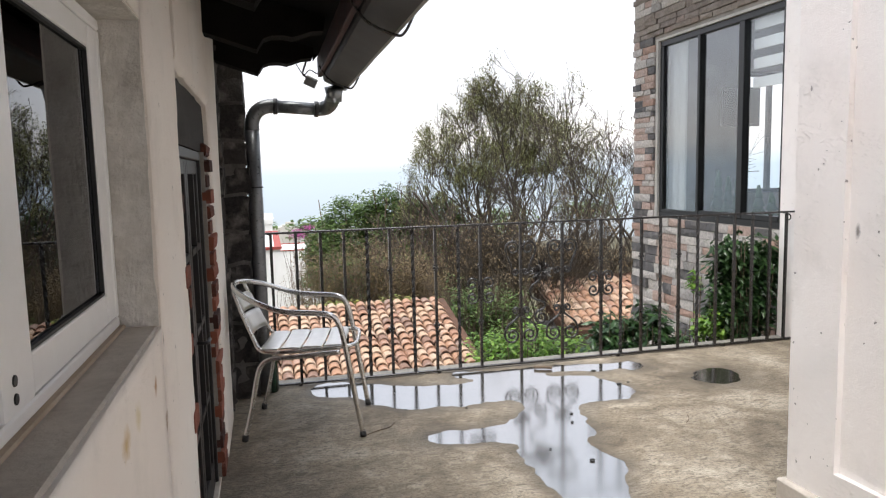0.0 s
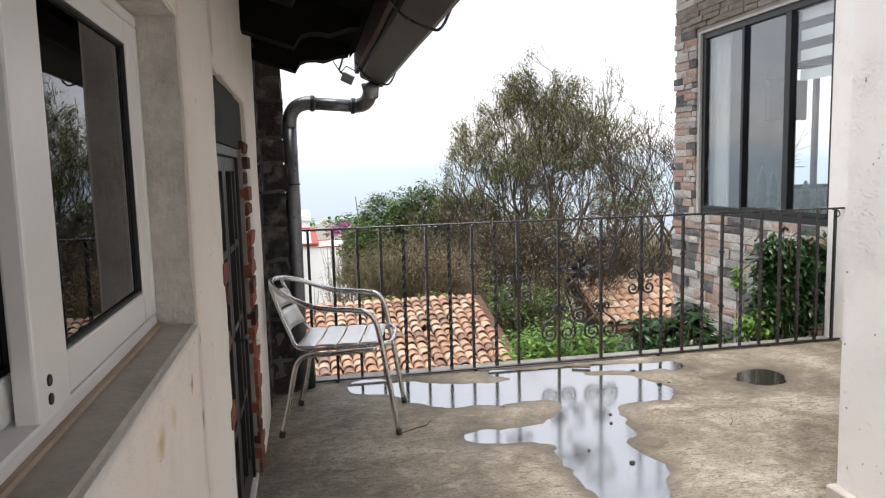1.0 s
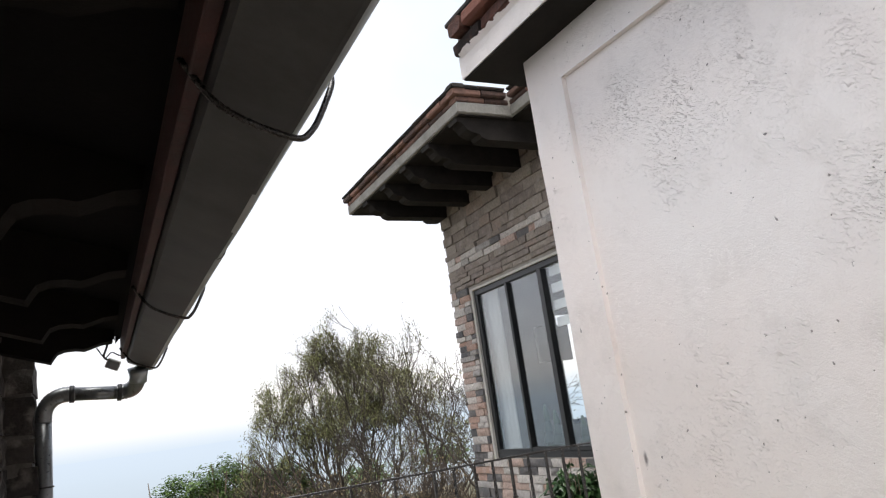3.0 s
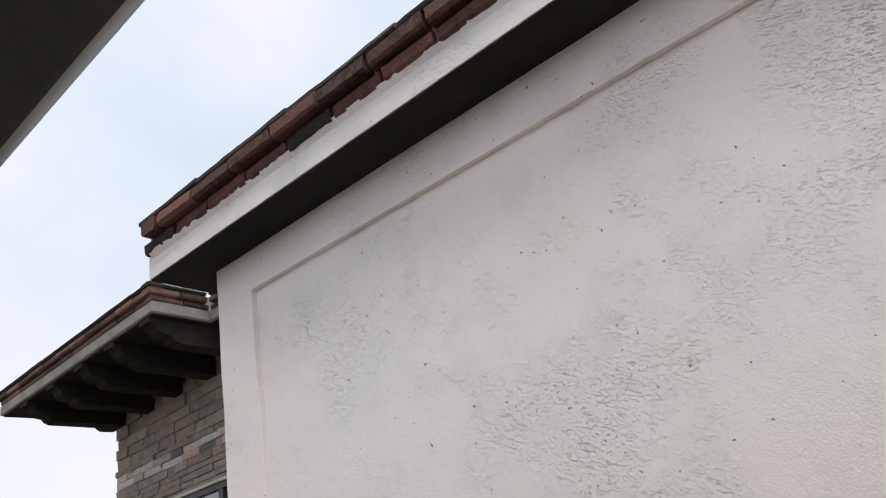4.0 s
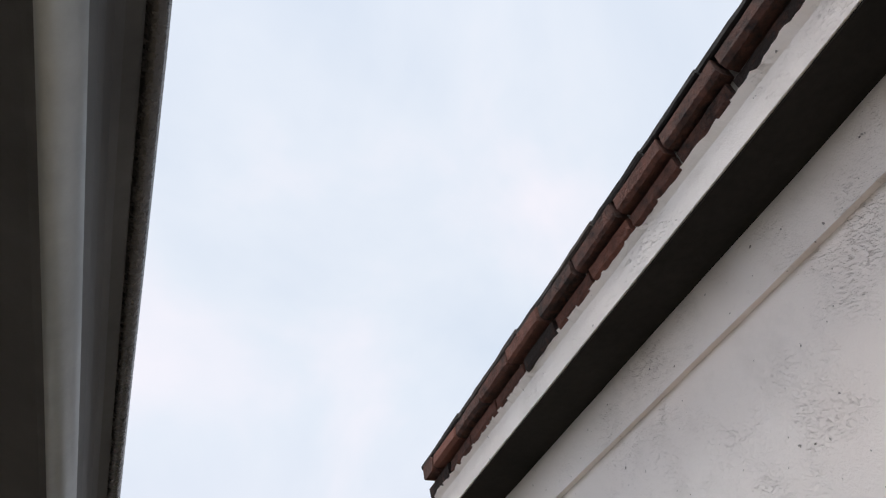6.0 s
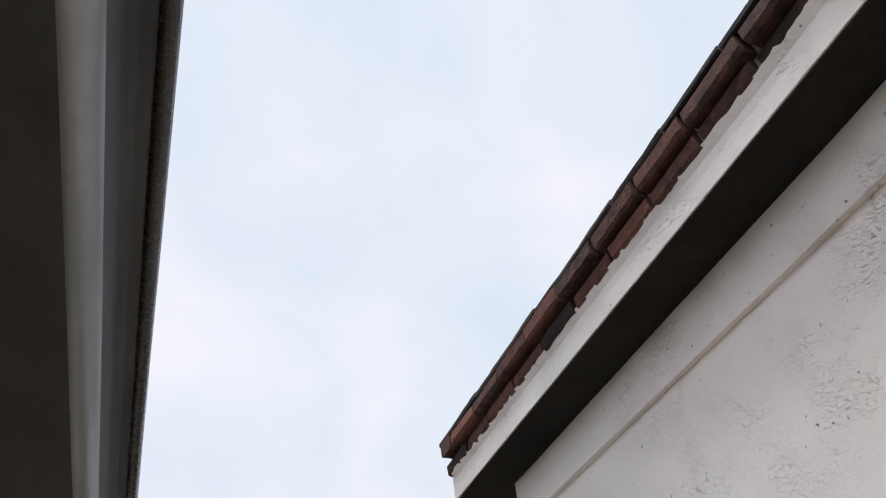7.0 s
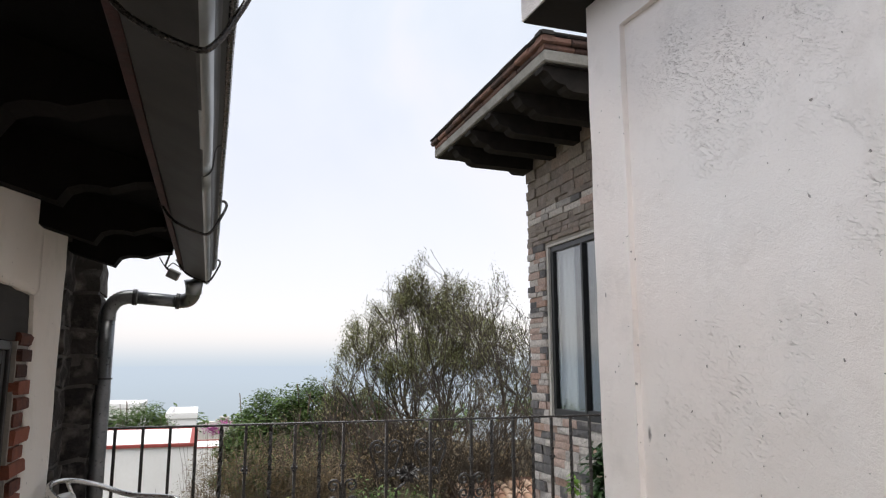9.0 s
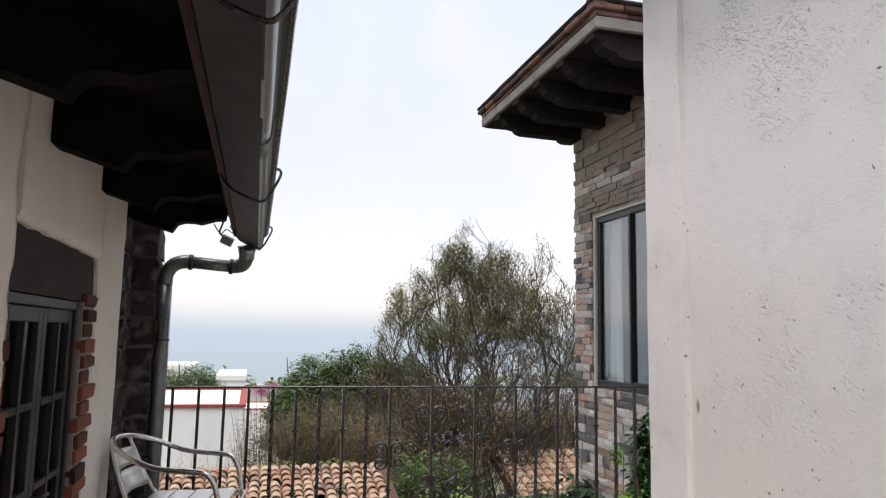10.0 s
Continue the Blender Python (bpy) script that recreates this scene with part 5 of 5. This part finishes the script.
# ---- ground, distance, far houses ----
def ground():
    xs = [-3000, -900, -300, -120, -50, -25, -12, -6, -2, 2, 6, 10, 16, 25, 50, 120, 300, 900, 3000]
    ys = [-60, -20, -4, 4.7, 7, 9, 12, 16, 22, 30, 45, 70, 120, 220, 420, 800, 1500, 2600, 4300]

    def gz(x, y):
        d = max(0.0, y - 9)
        z = -2.4 - 0.16 * min(d, 60) - 0.108 * max(0, d - 60)
        return z + 0.25 * noise.noise(Vector((x * 0.15, y * 0.15, 0)))
    verts = [(x, y, gz(x, y)) for y in ys for x in xs]
    n = len(xs)
    faces = [(j * n + i, j * n + i + 1, (j + 1) * n + i + 1, (j + 1) * n + i) for j in range(len(ys) - 1) for i in range(n - 1)]
    ob = new("ground", raw("ground", verts, faces, M_EARTH, True))
    tagged(ob, "sloping dry green hillside falling to the valley", "ground", kind="structure")


ground()


def backdrop():
    """The hazy valley far off: a plain glowing band with the haze painted in, darker below, that ends at about the
    level of the eye.
    """
    m, nt, bsdf, L = material("glowing_haze")
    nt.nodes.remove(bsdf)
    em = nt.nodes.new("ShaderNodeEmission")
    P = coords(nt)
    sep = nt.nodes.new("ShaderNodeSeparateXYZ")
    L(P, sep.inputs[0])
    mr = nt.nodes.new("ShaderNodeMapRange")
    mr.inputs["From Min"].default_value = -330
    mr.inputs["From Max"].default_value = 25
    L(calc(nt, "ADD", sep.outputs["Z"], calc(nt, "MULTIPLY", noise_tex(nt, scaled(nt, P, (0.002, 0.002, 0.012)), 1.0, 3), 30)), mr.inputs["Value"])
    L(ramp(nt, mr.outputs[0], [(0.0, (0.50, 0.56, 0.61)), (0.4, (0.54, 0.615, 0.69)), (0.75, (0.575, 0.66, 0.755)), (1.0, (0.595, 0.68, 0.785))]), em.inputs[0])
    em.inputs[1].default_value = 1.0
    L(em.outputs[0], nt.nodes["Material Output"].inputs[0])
    R, verts, faces = 3900.0, [], []
    angs = [radians(a) for a in range(-20, 202, 4)]
    for k, a in enumerate(angs):
        top = 5 + 16 * noise.noise(Vector((k * 0.35, 0.2, 0)))
        verts += [(R * math.cos(a), R * math.sin(a), -470), (R * math.cos(a), R * math.sin(a), top)]
    for k in range(len(angs) - 1):
        faces.append((2 * k, 2 * k + 1, 2 * k + 3, 2 * k + 2))
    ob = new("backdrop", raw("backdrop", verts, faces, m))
    tagged(ob, "glowing pale blue band painted as the distant valley's haze", "backdrop", kind="structure")
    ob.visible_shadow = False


backdrop()


def far_house(x0, x1, y0, y1, z0, z1, red, label, wins=()):
    h = thing("house", ((x0 + x1) / 2, y0, z0), label, "house")
    part("wall", boxes((x0, x1, y0, y1, z0, z1)), M_HOUSEWALL, h)
    t = 0.18
    ph = 0.09 if red else 0.28
    part("parapet", boxes((x0 - 0.05, x1 + 0.05, y0 - 0.05, y0 + t, z1, z1 + ph), (x0 - 0.05, x1 + 0.05, y1 - t, y1, z1, z1 + ph), (x0 - 0.05, x0 + t, y0 + t, y1 - t, z1, z1 + ph), (x1 - t, x1 + 0.05, y0 + t, y1 - t, z1, z1 + ph)), M_REDTRIM if red else M_HOUSEWALL, h, "oxide red parapet" if red else "")
    for a, b, c, d in wins:
        part("window", boxes((a, b, y0 - 0.03, y0 + 0.02, c, d)), M_BLACKFRAME, h)


far_house(-6.0, 0.70, 24, 31, -8, -1.12, True, "low white house with an oxide red parapet")
far_house(-0.85, 0.62, 40, 46, -14, -1.35, False, "white flat-roofed house on the slope", ((-0.5, 0.1, -2.2, -1.8),))
far_house(-9.5, -3.0, 52, 58, -16, -1.4, False, "far white house with a terrace", ((-8.5, -7.0, -3.0, -2.2), (-6.0, -4.5, -3.0, -2.2)))
far_house(-1.5, 5.0, 60, 66, -18, -5.0, True, "far white house with a red parapet")


def barrel_roof(name, x0, x1, y0, y1, z0, slope, pitch, expo, label, seed):
    """A roof of clay barrel tiles in columns that run up the slope, away from the terrace."""
    rnd = random.Random(seed)
    r = thing(name, ((x0 + x1) / 2, y0, z0), label, "roof")

    def zz(y):
        return z0 + slope * (y - y0)
    # one dark sheet; the shade in the tile gaps is in its colour
    part("pan_layer", prism(bmesh.new(), [(y0 - 0.05, zz(y0 - 0.05) - 0.02), (y1 + 0.1, zz(y1 + 0.1) - 0.02), (y1 + 0.1, zz(y1) - 0.2), (y0 - 0.05, z0 - 0.2)], "x", x0 - 0.04, x1 + 0.04), M_TILEPAN, r, "dark base sheet with the shade between tiles in its colour")
    part("wall", boxes((x0 + 0.1, x1 - 0.1, y0 + 0.1, y1 + 0.05, -3.2, z0 - 0.2)), M_CONC, r, "grey cement wall")
    meshes = []
    for v in range(4):
        verts, faces = [], []
        seg = 7
        for s, (yy, rr, up) in enumerate(((0.0, pitch * 0.53, 0.02), (expo * 1.22, pitch * 0.44, 0.0))):
            for shell in (0, 0.012):
                for i in range(seg + 1):
                    a = math.pi * i / seg
                    verts.append((math.cos(a) * (rr - shell), yy, math.sin(a) * (rr - shell) * 0.85 + up + slope * yy + 0.002 * v))
        k = seg + 1
        for i in range(seg):
            faces.append((i, i + 1, 2 * k + i + 1, 2 * k + i))
            faces.append((i + 1, i, k + i, k + i + 1))
        faces += [(0, k, 3 * k, 2 * k), (seg, 2 * k + seg, 3 * k + seg, k + seg)]
        meshes.append(raw("tile", verts, faces, M_TILE, False))
    nx, ny = int((x1 - x0) / pitch), int((y1 - y0) / expo)
    for j in range(ny):
        for i in range(nx):
            if rnd.random() < 0.012:
                continue
            ob = hang("roof_tile", rnd.choice(meshes), r)
            y = y0 + j * expo + rnd.uniform(-0.012, 0.012)
            ob.matrix_basis = Matrix.Translation((x0 + (i + 0.5) * pitch + rnd.uniform(-0.008, 0.008), y, zz(y) + rnd.uniform(-0.004, 0.004))) @ Matrix.Rotation(radians(rnd.uniform(-3.5, 3.5)), 4, "Z")
    return r


# ---- plants ----
def leaves(points, normals_up, size, rnd, droop=0.3, aspect=0.45):
    """Folded leaves, four triangles each, at the points."""
    verts, faces = [], []
    for p in points:
        a = rnd.uniform(0, 2 * math.pi)
        d = Vector((math.cos(a), math.sin(a), rnd.uniform(-droop - 0.3, 0.5 - droop))).normalized()
        s = d.cross(Vector((rnd.uniform(-0.4, 0.4), rnd.uniform(-0.4, 0.4), 1))).normalized()
        nrm = s.cross(d)
        L = size * rnd.uniform(0.6, 1.25)
        w = L * aspect * 0.5
        b = len(verts)
        verts += [p, p + d * L * 0.5 + s * w - nrm * w * 0.25, p + d * L - nrm * L * 0.12, p + d * L * 0.5 - s * w - nrm * w * 0.25, p + d * L * 0.5]
        faces += [(b, b + 1, b + 4), (b + 1, b + 2, b + 4), (b + 2, b + 3, b + 4), (b + 3, b, b + 4)]
    return verts, faces


def blob_points(blobs, n, rnd, shell=0.55):
    """Points within clumps, denser towards their rims."""
    tot = sum(b[3] * b[4] * b[5] for b in blobs)
    out = []
    for cx, cy, cz, rx, ry, rz in blobs:
        for _ in range(max(1, int(n * rx * ry * rz / tot))):
            v = Vector((rnd.gauss(0, 1), rnd.gauss(0, 1), rnd.gauss(0, 1))).normalized()
            f = shell + (1 - shell) * rnd.random()
            f *= 0.82 + 0.42 * noise.noise(v * 2.3 + Vector((cx, cy, cz)))
            out.append(Vector((cx + v.x * rx * f, cy + v.y * ry * f, cz + v.z * rz * f)))
    return out


class Wood:
    """Collects tapered limbs as one mesh."""

    def __init__(self):
        self.v, self.f = [], []

    def limb(self, pts, r0, r1, sides):
        n = len(pts)
        up = Vector((0.3, 0.9, 0.2)).normalized()
        base = len(self.v)
        for i, p in enumerate(pts):
            d = (pts[min(i + 1, n - 1)] - pts[max(i - 1, 0)]).normalized()
            u = (up - d * up.dot(d)).normalized()
            s = d.cross(u)
            r = r0 + (r1 - r0) * i / (n - 1)
            for k in range(sides):
                a = 2 * math.pi * k / sides
                self.v.append(p + (u * math.cos(a) + s * math.sin(a)) * r)
        for i in range(n - 1):
            for k in range(sides):
                a, b = base + i * sides + k, base + i * sides + (k + 1) % sides
                self.f.append((a, b, b + sides, a + sides))


def grow(wood, p, d, length, r, depth, rnd, tips, rise, spread, kids, thin=0.62, minr=0.004, env=None):
    n = 4
    pts = [p]
    for _ in range(n):
        d = (d + Vector((rnd.uniform(-1, 1), rnd.uniform(-1, 1), rnd.uniform(-0.6, 1.0) * 0.7 + rise)) * 0.17).normalized()
        pts.append(pts[-1] + d * length / n)
    if env and depth < 5 and not env(pts[-1]):
        if not env(pts[2]):
            return
        depth = 0
    r1 = max(r * thin, minr)
    wood.limb(pts, r, r1, 6 if r > 0.03 else 4 if r > 0.01 else 3)
    if depth == 0:
        tips.append((pts[2], pts[-1]))
        return
    for k in range(kids if depth > 1 else kids + 1):
        i = rnd.choice((2, 3, 4, 4))
        a = rnd.uniform(0, 2 * math.pi)
        side = (d.orthogonal().normalized() * math.cos(a) + d.cross(d.orthogonal()).normalized() * math.sin(a))
        nd = (d + side * rnd.uniform(0.35, spread) + Vector((0, 0, rise * 0.5))).normalized()
        grow(wood, pts[i], nd, length * rnd.uniform(0.58, 0.82), r1 * rnd.uniform(0.6, 0.85), depth - 1, rnd, tips, rise, spread, kids, thin, minr, env)


def tree(name, base, stems, depth, kids, spread, rise, rnd, n_leaf, leaf_size, leaf_material, label, zleaf=-99.0, bark=None, category="tree", scatter=0.12, minr=0.004, env=None):
    t = thing(name, base, label, category)
    wood, tips = Wood(), []
    for (dx, dy, lx, ly, lz, ln, r) in stems:
        grow(wood, Vector(base) + Vector((dx, dy, 0)), Vector((lx, ly, lz)).normalized(), ln, r, depth, rnd, tips, rise, spread, kids, minr=minr, env=env)
    hang("trunk", raw("trunk", wood.v, wood.f, bark or M_BARK, True), t, "forking grey-brown trunk and bare twigs")
    pts = []
    good = [q for q in tips if q[1].z > zleaf + rnd.uniform(-0.7, 0.7) + 0.25 * abs(q[1].x - base[0]) and noise.noise(q[1] * 1.5) > -0.10]
    if good and n_leaf:
        for _ in range(n_leaf):
            a, b = rnd.choice(good)
            q = a.lerp(b, rnd.uniform(0.2, 1.15))
            pts.append(q + Vector((rnd.gauss(0, scatter), rnd.gauss(0, scatter), rnd.gauss(0, scatter))))
        v, f = leaves(pts, 0, leaf_size, rnd, 0.5, 0.35)
        hang("crown", raw("crown", v, f, leaf_material), t, "sparse small leaves")
    return t


def shrub(name, blobs, n, size, mat, rnd, label, base, category="shrub", twigs=60, shell=0.5, droop=0.3, aspect=0.5, twig_r=0.006):
    t = thing(name, base, label, category)
    wood = Wood()
    for _ in range(twigs):
        c = rnd.choice(blobs)
        tip = Vector((c[0] + rnd.uniform(-1, 1) * c[3] * 0.85, c[1] + rnd.uniform(-1, 1) * c[4] * 0.85, c[2] + rnd.uniform(0.0, 0.95) * c[5]))
        b = Vector((c[0] + rnd.uniform(-0.3, 0.3) * c[3], c[1] + rnd.uniform(-0.3, 0.3) * c[4], base[2]))
        mid = b.lerp(tip, 0.5) + Vector((rnd.uniform(-0.1, 0.1), rnd.uniform(-0.1, 0.1), 0.05))
        wood.limb([b, mid, tip], twig_r * 2, twig_r * 0.5, 3)
    hang("stem", raw("stem", wood.v, wood.f, M_TWIG), t, "thin brown stems")["kind"] = "stuff"
    v, f = leaves(blob_points(blobs, n, rnd, shell), 0, size, rnd, droop, aspect)
    hang("foliage", raw("foliage", v, f, mat), t)
    return t


def garden():
    R = random.Random
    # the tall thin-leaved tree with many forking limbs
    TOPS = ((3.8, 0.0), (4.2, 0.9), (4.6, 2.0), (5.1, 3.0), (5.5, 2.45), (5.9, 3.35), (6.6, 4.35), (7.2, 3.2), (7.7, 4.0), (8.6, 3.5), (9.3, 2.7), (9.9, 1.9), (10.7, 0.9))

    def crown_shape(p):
        """A broad dome, its peaks and place set to fit the camera's view, on stems that spread from the foot."""
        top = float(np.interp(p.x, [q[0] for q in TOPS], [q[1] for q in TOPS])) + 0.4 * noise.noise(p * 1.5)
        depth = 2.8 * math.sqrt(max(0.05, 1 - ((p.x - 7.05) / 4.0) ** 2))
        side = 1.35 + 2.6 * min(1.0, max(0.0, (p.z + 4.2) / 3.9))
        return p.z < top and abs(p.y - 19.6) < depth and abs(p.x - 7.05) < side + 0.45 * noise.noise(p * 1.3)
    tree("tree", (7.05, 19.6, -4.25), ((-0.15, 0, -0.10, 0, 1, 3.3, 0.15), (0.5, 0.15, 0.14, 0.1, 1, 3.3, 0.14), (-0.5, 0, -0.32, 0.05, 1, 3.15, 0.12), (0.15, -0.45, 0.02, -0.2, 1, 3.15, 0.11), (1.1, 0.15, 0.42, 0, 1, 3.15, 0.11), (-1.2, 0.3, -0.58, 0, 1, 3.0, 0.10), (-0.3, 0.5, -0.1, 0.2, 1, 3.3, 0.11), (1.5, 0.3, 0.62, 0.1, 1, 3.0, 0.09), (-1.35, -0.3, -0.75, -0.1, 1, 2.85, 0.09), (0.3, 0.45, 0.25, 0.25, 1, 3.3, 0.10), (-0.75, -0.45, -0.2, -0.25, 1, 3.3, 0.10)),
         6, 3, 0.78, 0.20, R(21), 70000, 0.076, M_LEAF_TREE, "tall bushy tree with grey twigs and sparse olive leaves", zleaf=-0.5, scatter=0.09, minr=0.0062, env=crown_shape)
    # bare small trees by the stone house
    tree("tree", (8.2, 14.5, -2.4), ((0, 0, -0.1, 0, 1, 1.9, 0.08), (0.3, 0.2, 0.25, 0, 1, 1.8, 0.07), (-0.4, 0, -0.35, 0, 1, 1.8, 0.06)), 5, 3, 0.95, 0.08, R(5), 1500, 0.08, M_LEAF_TREE, "leafless grey tree with crooked twigs beside the stone house", scatter=0.1, minr=0.006)
    # bare multi-stemmed bushes round the tree's foot
    for bx, by, sd in ((4.1, 12.6, 41), (5.3, 12.4, 42), (6.3, 12.9, 43), (3.4, 13.2, 44)):
        tree("bush", (bx, by, -2.4), ((0, 0, -0.3, 0, 1, 1.05, 0.03), (0.15, 0, 0.3, 0.1, 1, 1.1, 0.03), (-0.1, 0.1, 0, 0.3, 1, 1.15, 0.03), (0, -0.1, 0.1, -0.3, 1, 1.1, 0.03), (0.1, 0.1, -0.5, 0.1, 1, 1.0, 0.025), (0, 0, 0.55, 0, 1, 1.0, 0.025)), 5, 3, 0.8, 0.14, R(sd), 2500, 0.06, M_LEAF_BROWN, "bare twiggy bush with a few withered leaves", category="bush", scatter=0.1, minr=0.0045)
    shrub("thicket", [(3.6, 15.5, -1.2, 1.4, 0.8, 1.3), (5.4, 15.6, -1.1, 1.5, 0.8, 1.4), (7.3, 15.8, -1.2, 1.6, 0.8, 1.3), (9.3, 16.2, -1.3, 1.6, 0.8, 1.3)], 14000, 0.09, M_LEAF_BROWN, R(45), "dense dry brown thicket on the slope", (6.0, 15.6, -3.8), "thicket", 700, 0.25, 0.0, 0.4, 0.006)
    # the dense green tree farther down the slope
    shrub("tree", [(2.75, 20.5, -0.45, 1.25, 1.2, 1.25), (3.9, 21.0, -0.35, 1.3, 1.2, 1.35), (1.95, 20.2, -1.0, 0.9, 1.0, 1.0), (3.2, 20.0, -1.6, 2.3, 1.2, 1.4), (5.3, 21.5, -0.6, 1.5, 1.2, 1.4)], 80000, 0.112, M_LEAF_GREEN, R(3), "dense round green tree on the slope", (3.3, 20.6, -4.8), "tree", 40, 0.72, 0.3, 0.5, 0.03)
    shrub("bougainvillea", [(1.12, 19.9, -0.28, 0.36, 0.3, 0.24), (1.4, 19.9, -0.12, 0.22, 0.2, 0.12)], 420, 0.075, M_FLOWER, R(6), "magenta flowering bougainvillea against the green tree", (1.2, 20.2, -4.8), "bougainvillea", 14, 0.2)
    shrub("tree", [(-1.5, 33, -1.0, 1.2, 1.2, 1.0), (-0.7, 33, -1.5, 0.9, 1.0, 0.8), (-2.9, 33.5, -1.2, 1.3, 1.0, 1.0)], 14000, 0.11, M_LEAF_GREEN, R(9), "pale green garden tree behind the white house", (-2.2, 33, -8.0), "tree", 30, 0.45, 0.3, 0.5, 0.03)
    # brownish hedge behind the tiled roof
    shrub("hedge", [(1.0, 11.6, -0.65, 0.62, 0.6, 1.05), (1.7, 11.8, -0.55, 0.8, 0.6, 1.12), (2.4, 11.9, -0.65, 0.8, 0.6, 1.0), (3.0, 12.2, -0.9, 0.7, 0.6, 0.85), (1.3, 11.4, -1.5, 1.1, 0.6, 0.9), (2.4, 11.5, -1.5, 1.1, 0.6, 0.9)], 42000, 0.05, M_LEAF_BROWN, R(12), "dry brown-green hedge of fine leaves and twigs", (1.6, 11.7, -2.8), "hedge", 520, 0.35, 0.0, 0.4, 0.004)
    shrub("hedge", [(3.9, 11.0, -1.2, 0.75, 0.7, 0.85), (3.3, 10.8, -1.1, 0.8, 0.6, 0.9)], 7000, 0.07, M_LEAF_GREEN, R(13), "dark green undergrowth below the tree", (4.2, 11.2, -2.8), "undergrowth", 260, 0.4)
    shrub("shrub", [(0.1, 10.6, -0.9, 0.45, 0.4, 0.65), (-0.55, 10.8, -0.9, 0.5, 0.4, 0.5), (0.65, 10.8, -0.95, 0.35, 0.4, 0.55)], 1500, 0.05, M_LEAF_GREEN, R(14), "thin twiggy shrub in front of the white house", (0.0, 10.6, -2.8), "shrub", 90, 0.2, 0.0, 0.4, 0.004)
    # creeper along the top of the tiled roof
    shrub("creeper", [(0.1, 8.62, -0.30, 0.6, 0.2, 0.12), (1.0, 8.66, -0.28, 0.6, 0.2, 0.13), (1.75, 8.6, -0.28, 0.5, 0.24, 0.14), (-0.7, 8.6, -0.3, 0.5, 0.2, 0.12)], 2600, 0.06, M_LEAF_YEL, R(15), "yellow-green creeper along the tiled roof's ridge", (0.8, 8.7, -0.5), "creeper", 40, 0.1, 0.1, 0.6, 0.003)
    shrub("creeper", [(2.1, 8.3, -0.42, 0.32, 0.4, 0.10), (1.9, 8.1, -0.42, 0.25, 0.25, 0.06)], 900, 0.05, M_LEAF_BROWN, R(16), "withered brown creeper over the roof's corner", (2.1, 8.4, -0.5), "creeper", 30, 0.1, 0.1, 0.6, 0.003)
    # fresh green shrubs just below the terrace
    shrub("shrub", [(2.25, 6.3, -0.33, 0.32, 0.3, 0.28), (2.6, 6.25, -0.30, 0.34, 0.3, 0.28), (2.95, 6.35, -0.36, 0.32, 0.3, 0.26), (2.5, 6.2, -0.75, 0.75, 0.4, 0.5)], 7500, 0.055, M_LEAF_BRIGHT, R(17), "fresh bright green shrub below the railing", (2.55, 6.3, -2.4), "shrub", 50, 0.5)
    shrub("shrub", [(3.25, 5.9, -0.20, 0.3, 0.28, 0.34), (3.55, 5.8, -0.16, 0.28, 0.26, 0.36), (3.4, 5.75, -0.6, 0.5, 0.35, 0.4), (3.75, 5.6, -0.28, 0.2, 0.2, 0.25)], 2600, 0.12, M_LEAF_DARK, R(18), "glossy dark-leaved shrub at the foot of the stone wall", (3.4, 5.8, -2.4), "shrub", 40, 0.5, 0.45, 0.4)
    shrub("creeper", [(3.80, 5.02, 0.56, 0.26, 0.13, 0.30), (4.05, 5.02, 0.52, 0.22, 0.14, 0.34), (3.70, 4.98, 0.25, 0.2, 0.12, 0.32), (4.0, 5.0, 0.22, 0.26, 0.12, 0.34), (3.82, 5.0, -0.1, 0.3, 0.14, 0.25), (4.12, 4.96, 0.50, 0.12, 0.1, 0.24)], 4600, 0.085, M_LEAF_DARK, R(19), "dense dark green creeper hanging over the white wall's corner", (3.8, 5.1, -2.4), "creeper", 40, 0.35, 0.55, 0.42)
    shrub("creeper", [(3.5, 4.96, 0.1, 0.1, 0.08, 0.14), (3.62, 4.93, 0.12, 0.1, 0.06, 0.2), (3.45, 5.0, 0.45, 0.05, 0.06, 0.12)], 420, 0.07, M_LEAF_BRIGHT, R(20), "young light green creeper shoots beside the railing", (3.5, 5.0, -2.4), "creeper", 10, 0.2, 0.4, 0.45)
    # distant woods
    v, f = leaves(blob_points([(-60 + 14 * k, 130 + 20 * math.sin(k * 1.7), -8.6 + 1.3 * math.sin(k * 2.3), 9, 7, 3.6) for k in range(14)], 9000, R(22), 0.3), 0, 1.4, R(23))
    ob = new("far_woods", raw("far_woods", v, f, M_LEAF_GREEN))
    tagged(ob, "distant hazy belt of trees", "woods", kind="stuff")


def far_town():
    """Pale blocks of the town in the valley."""
    rnd = random.Random(31)
    bm = bmesh.new()
    for _ in range(70):
        d = rnd.uniform(420, 900)
        a = rnd.uniform(-0.45, 0.12)
        x, y = d * math.sin(a), d * math.cos(a)
        z = -0.108 * d + 3
        w, h = rnd.uniform(4, 9), rnd.uniform(-7, 0) + 0.040 * d
        box(bm, x, x + w, y, y + 8, z - 4, z + h)
    solid("far_town", bm, M_CREAM, "pale far town blocks down in the valley", "town", kind="stuff")


garden()
far_town()
barrel_roof("tiled_roof", -0.42, 2.33, 6.7, 8.5, -0.65, 0.232, 0.112, 0.128, "low garden roof of weathered clay barrel tiles", 7)
barrel_roof("tiled_roof", 5.15, 7.3, 11.1, 12.6, -1.36, 0.40, 0.165, 0.19, "small clay-tiled roof below the trees", 9)
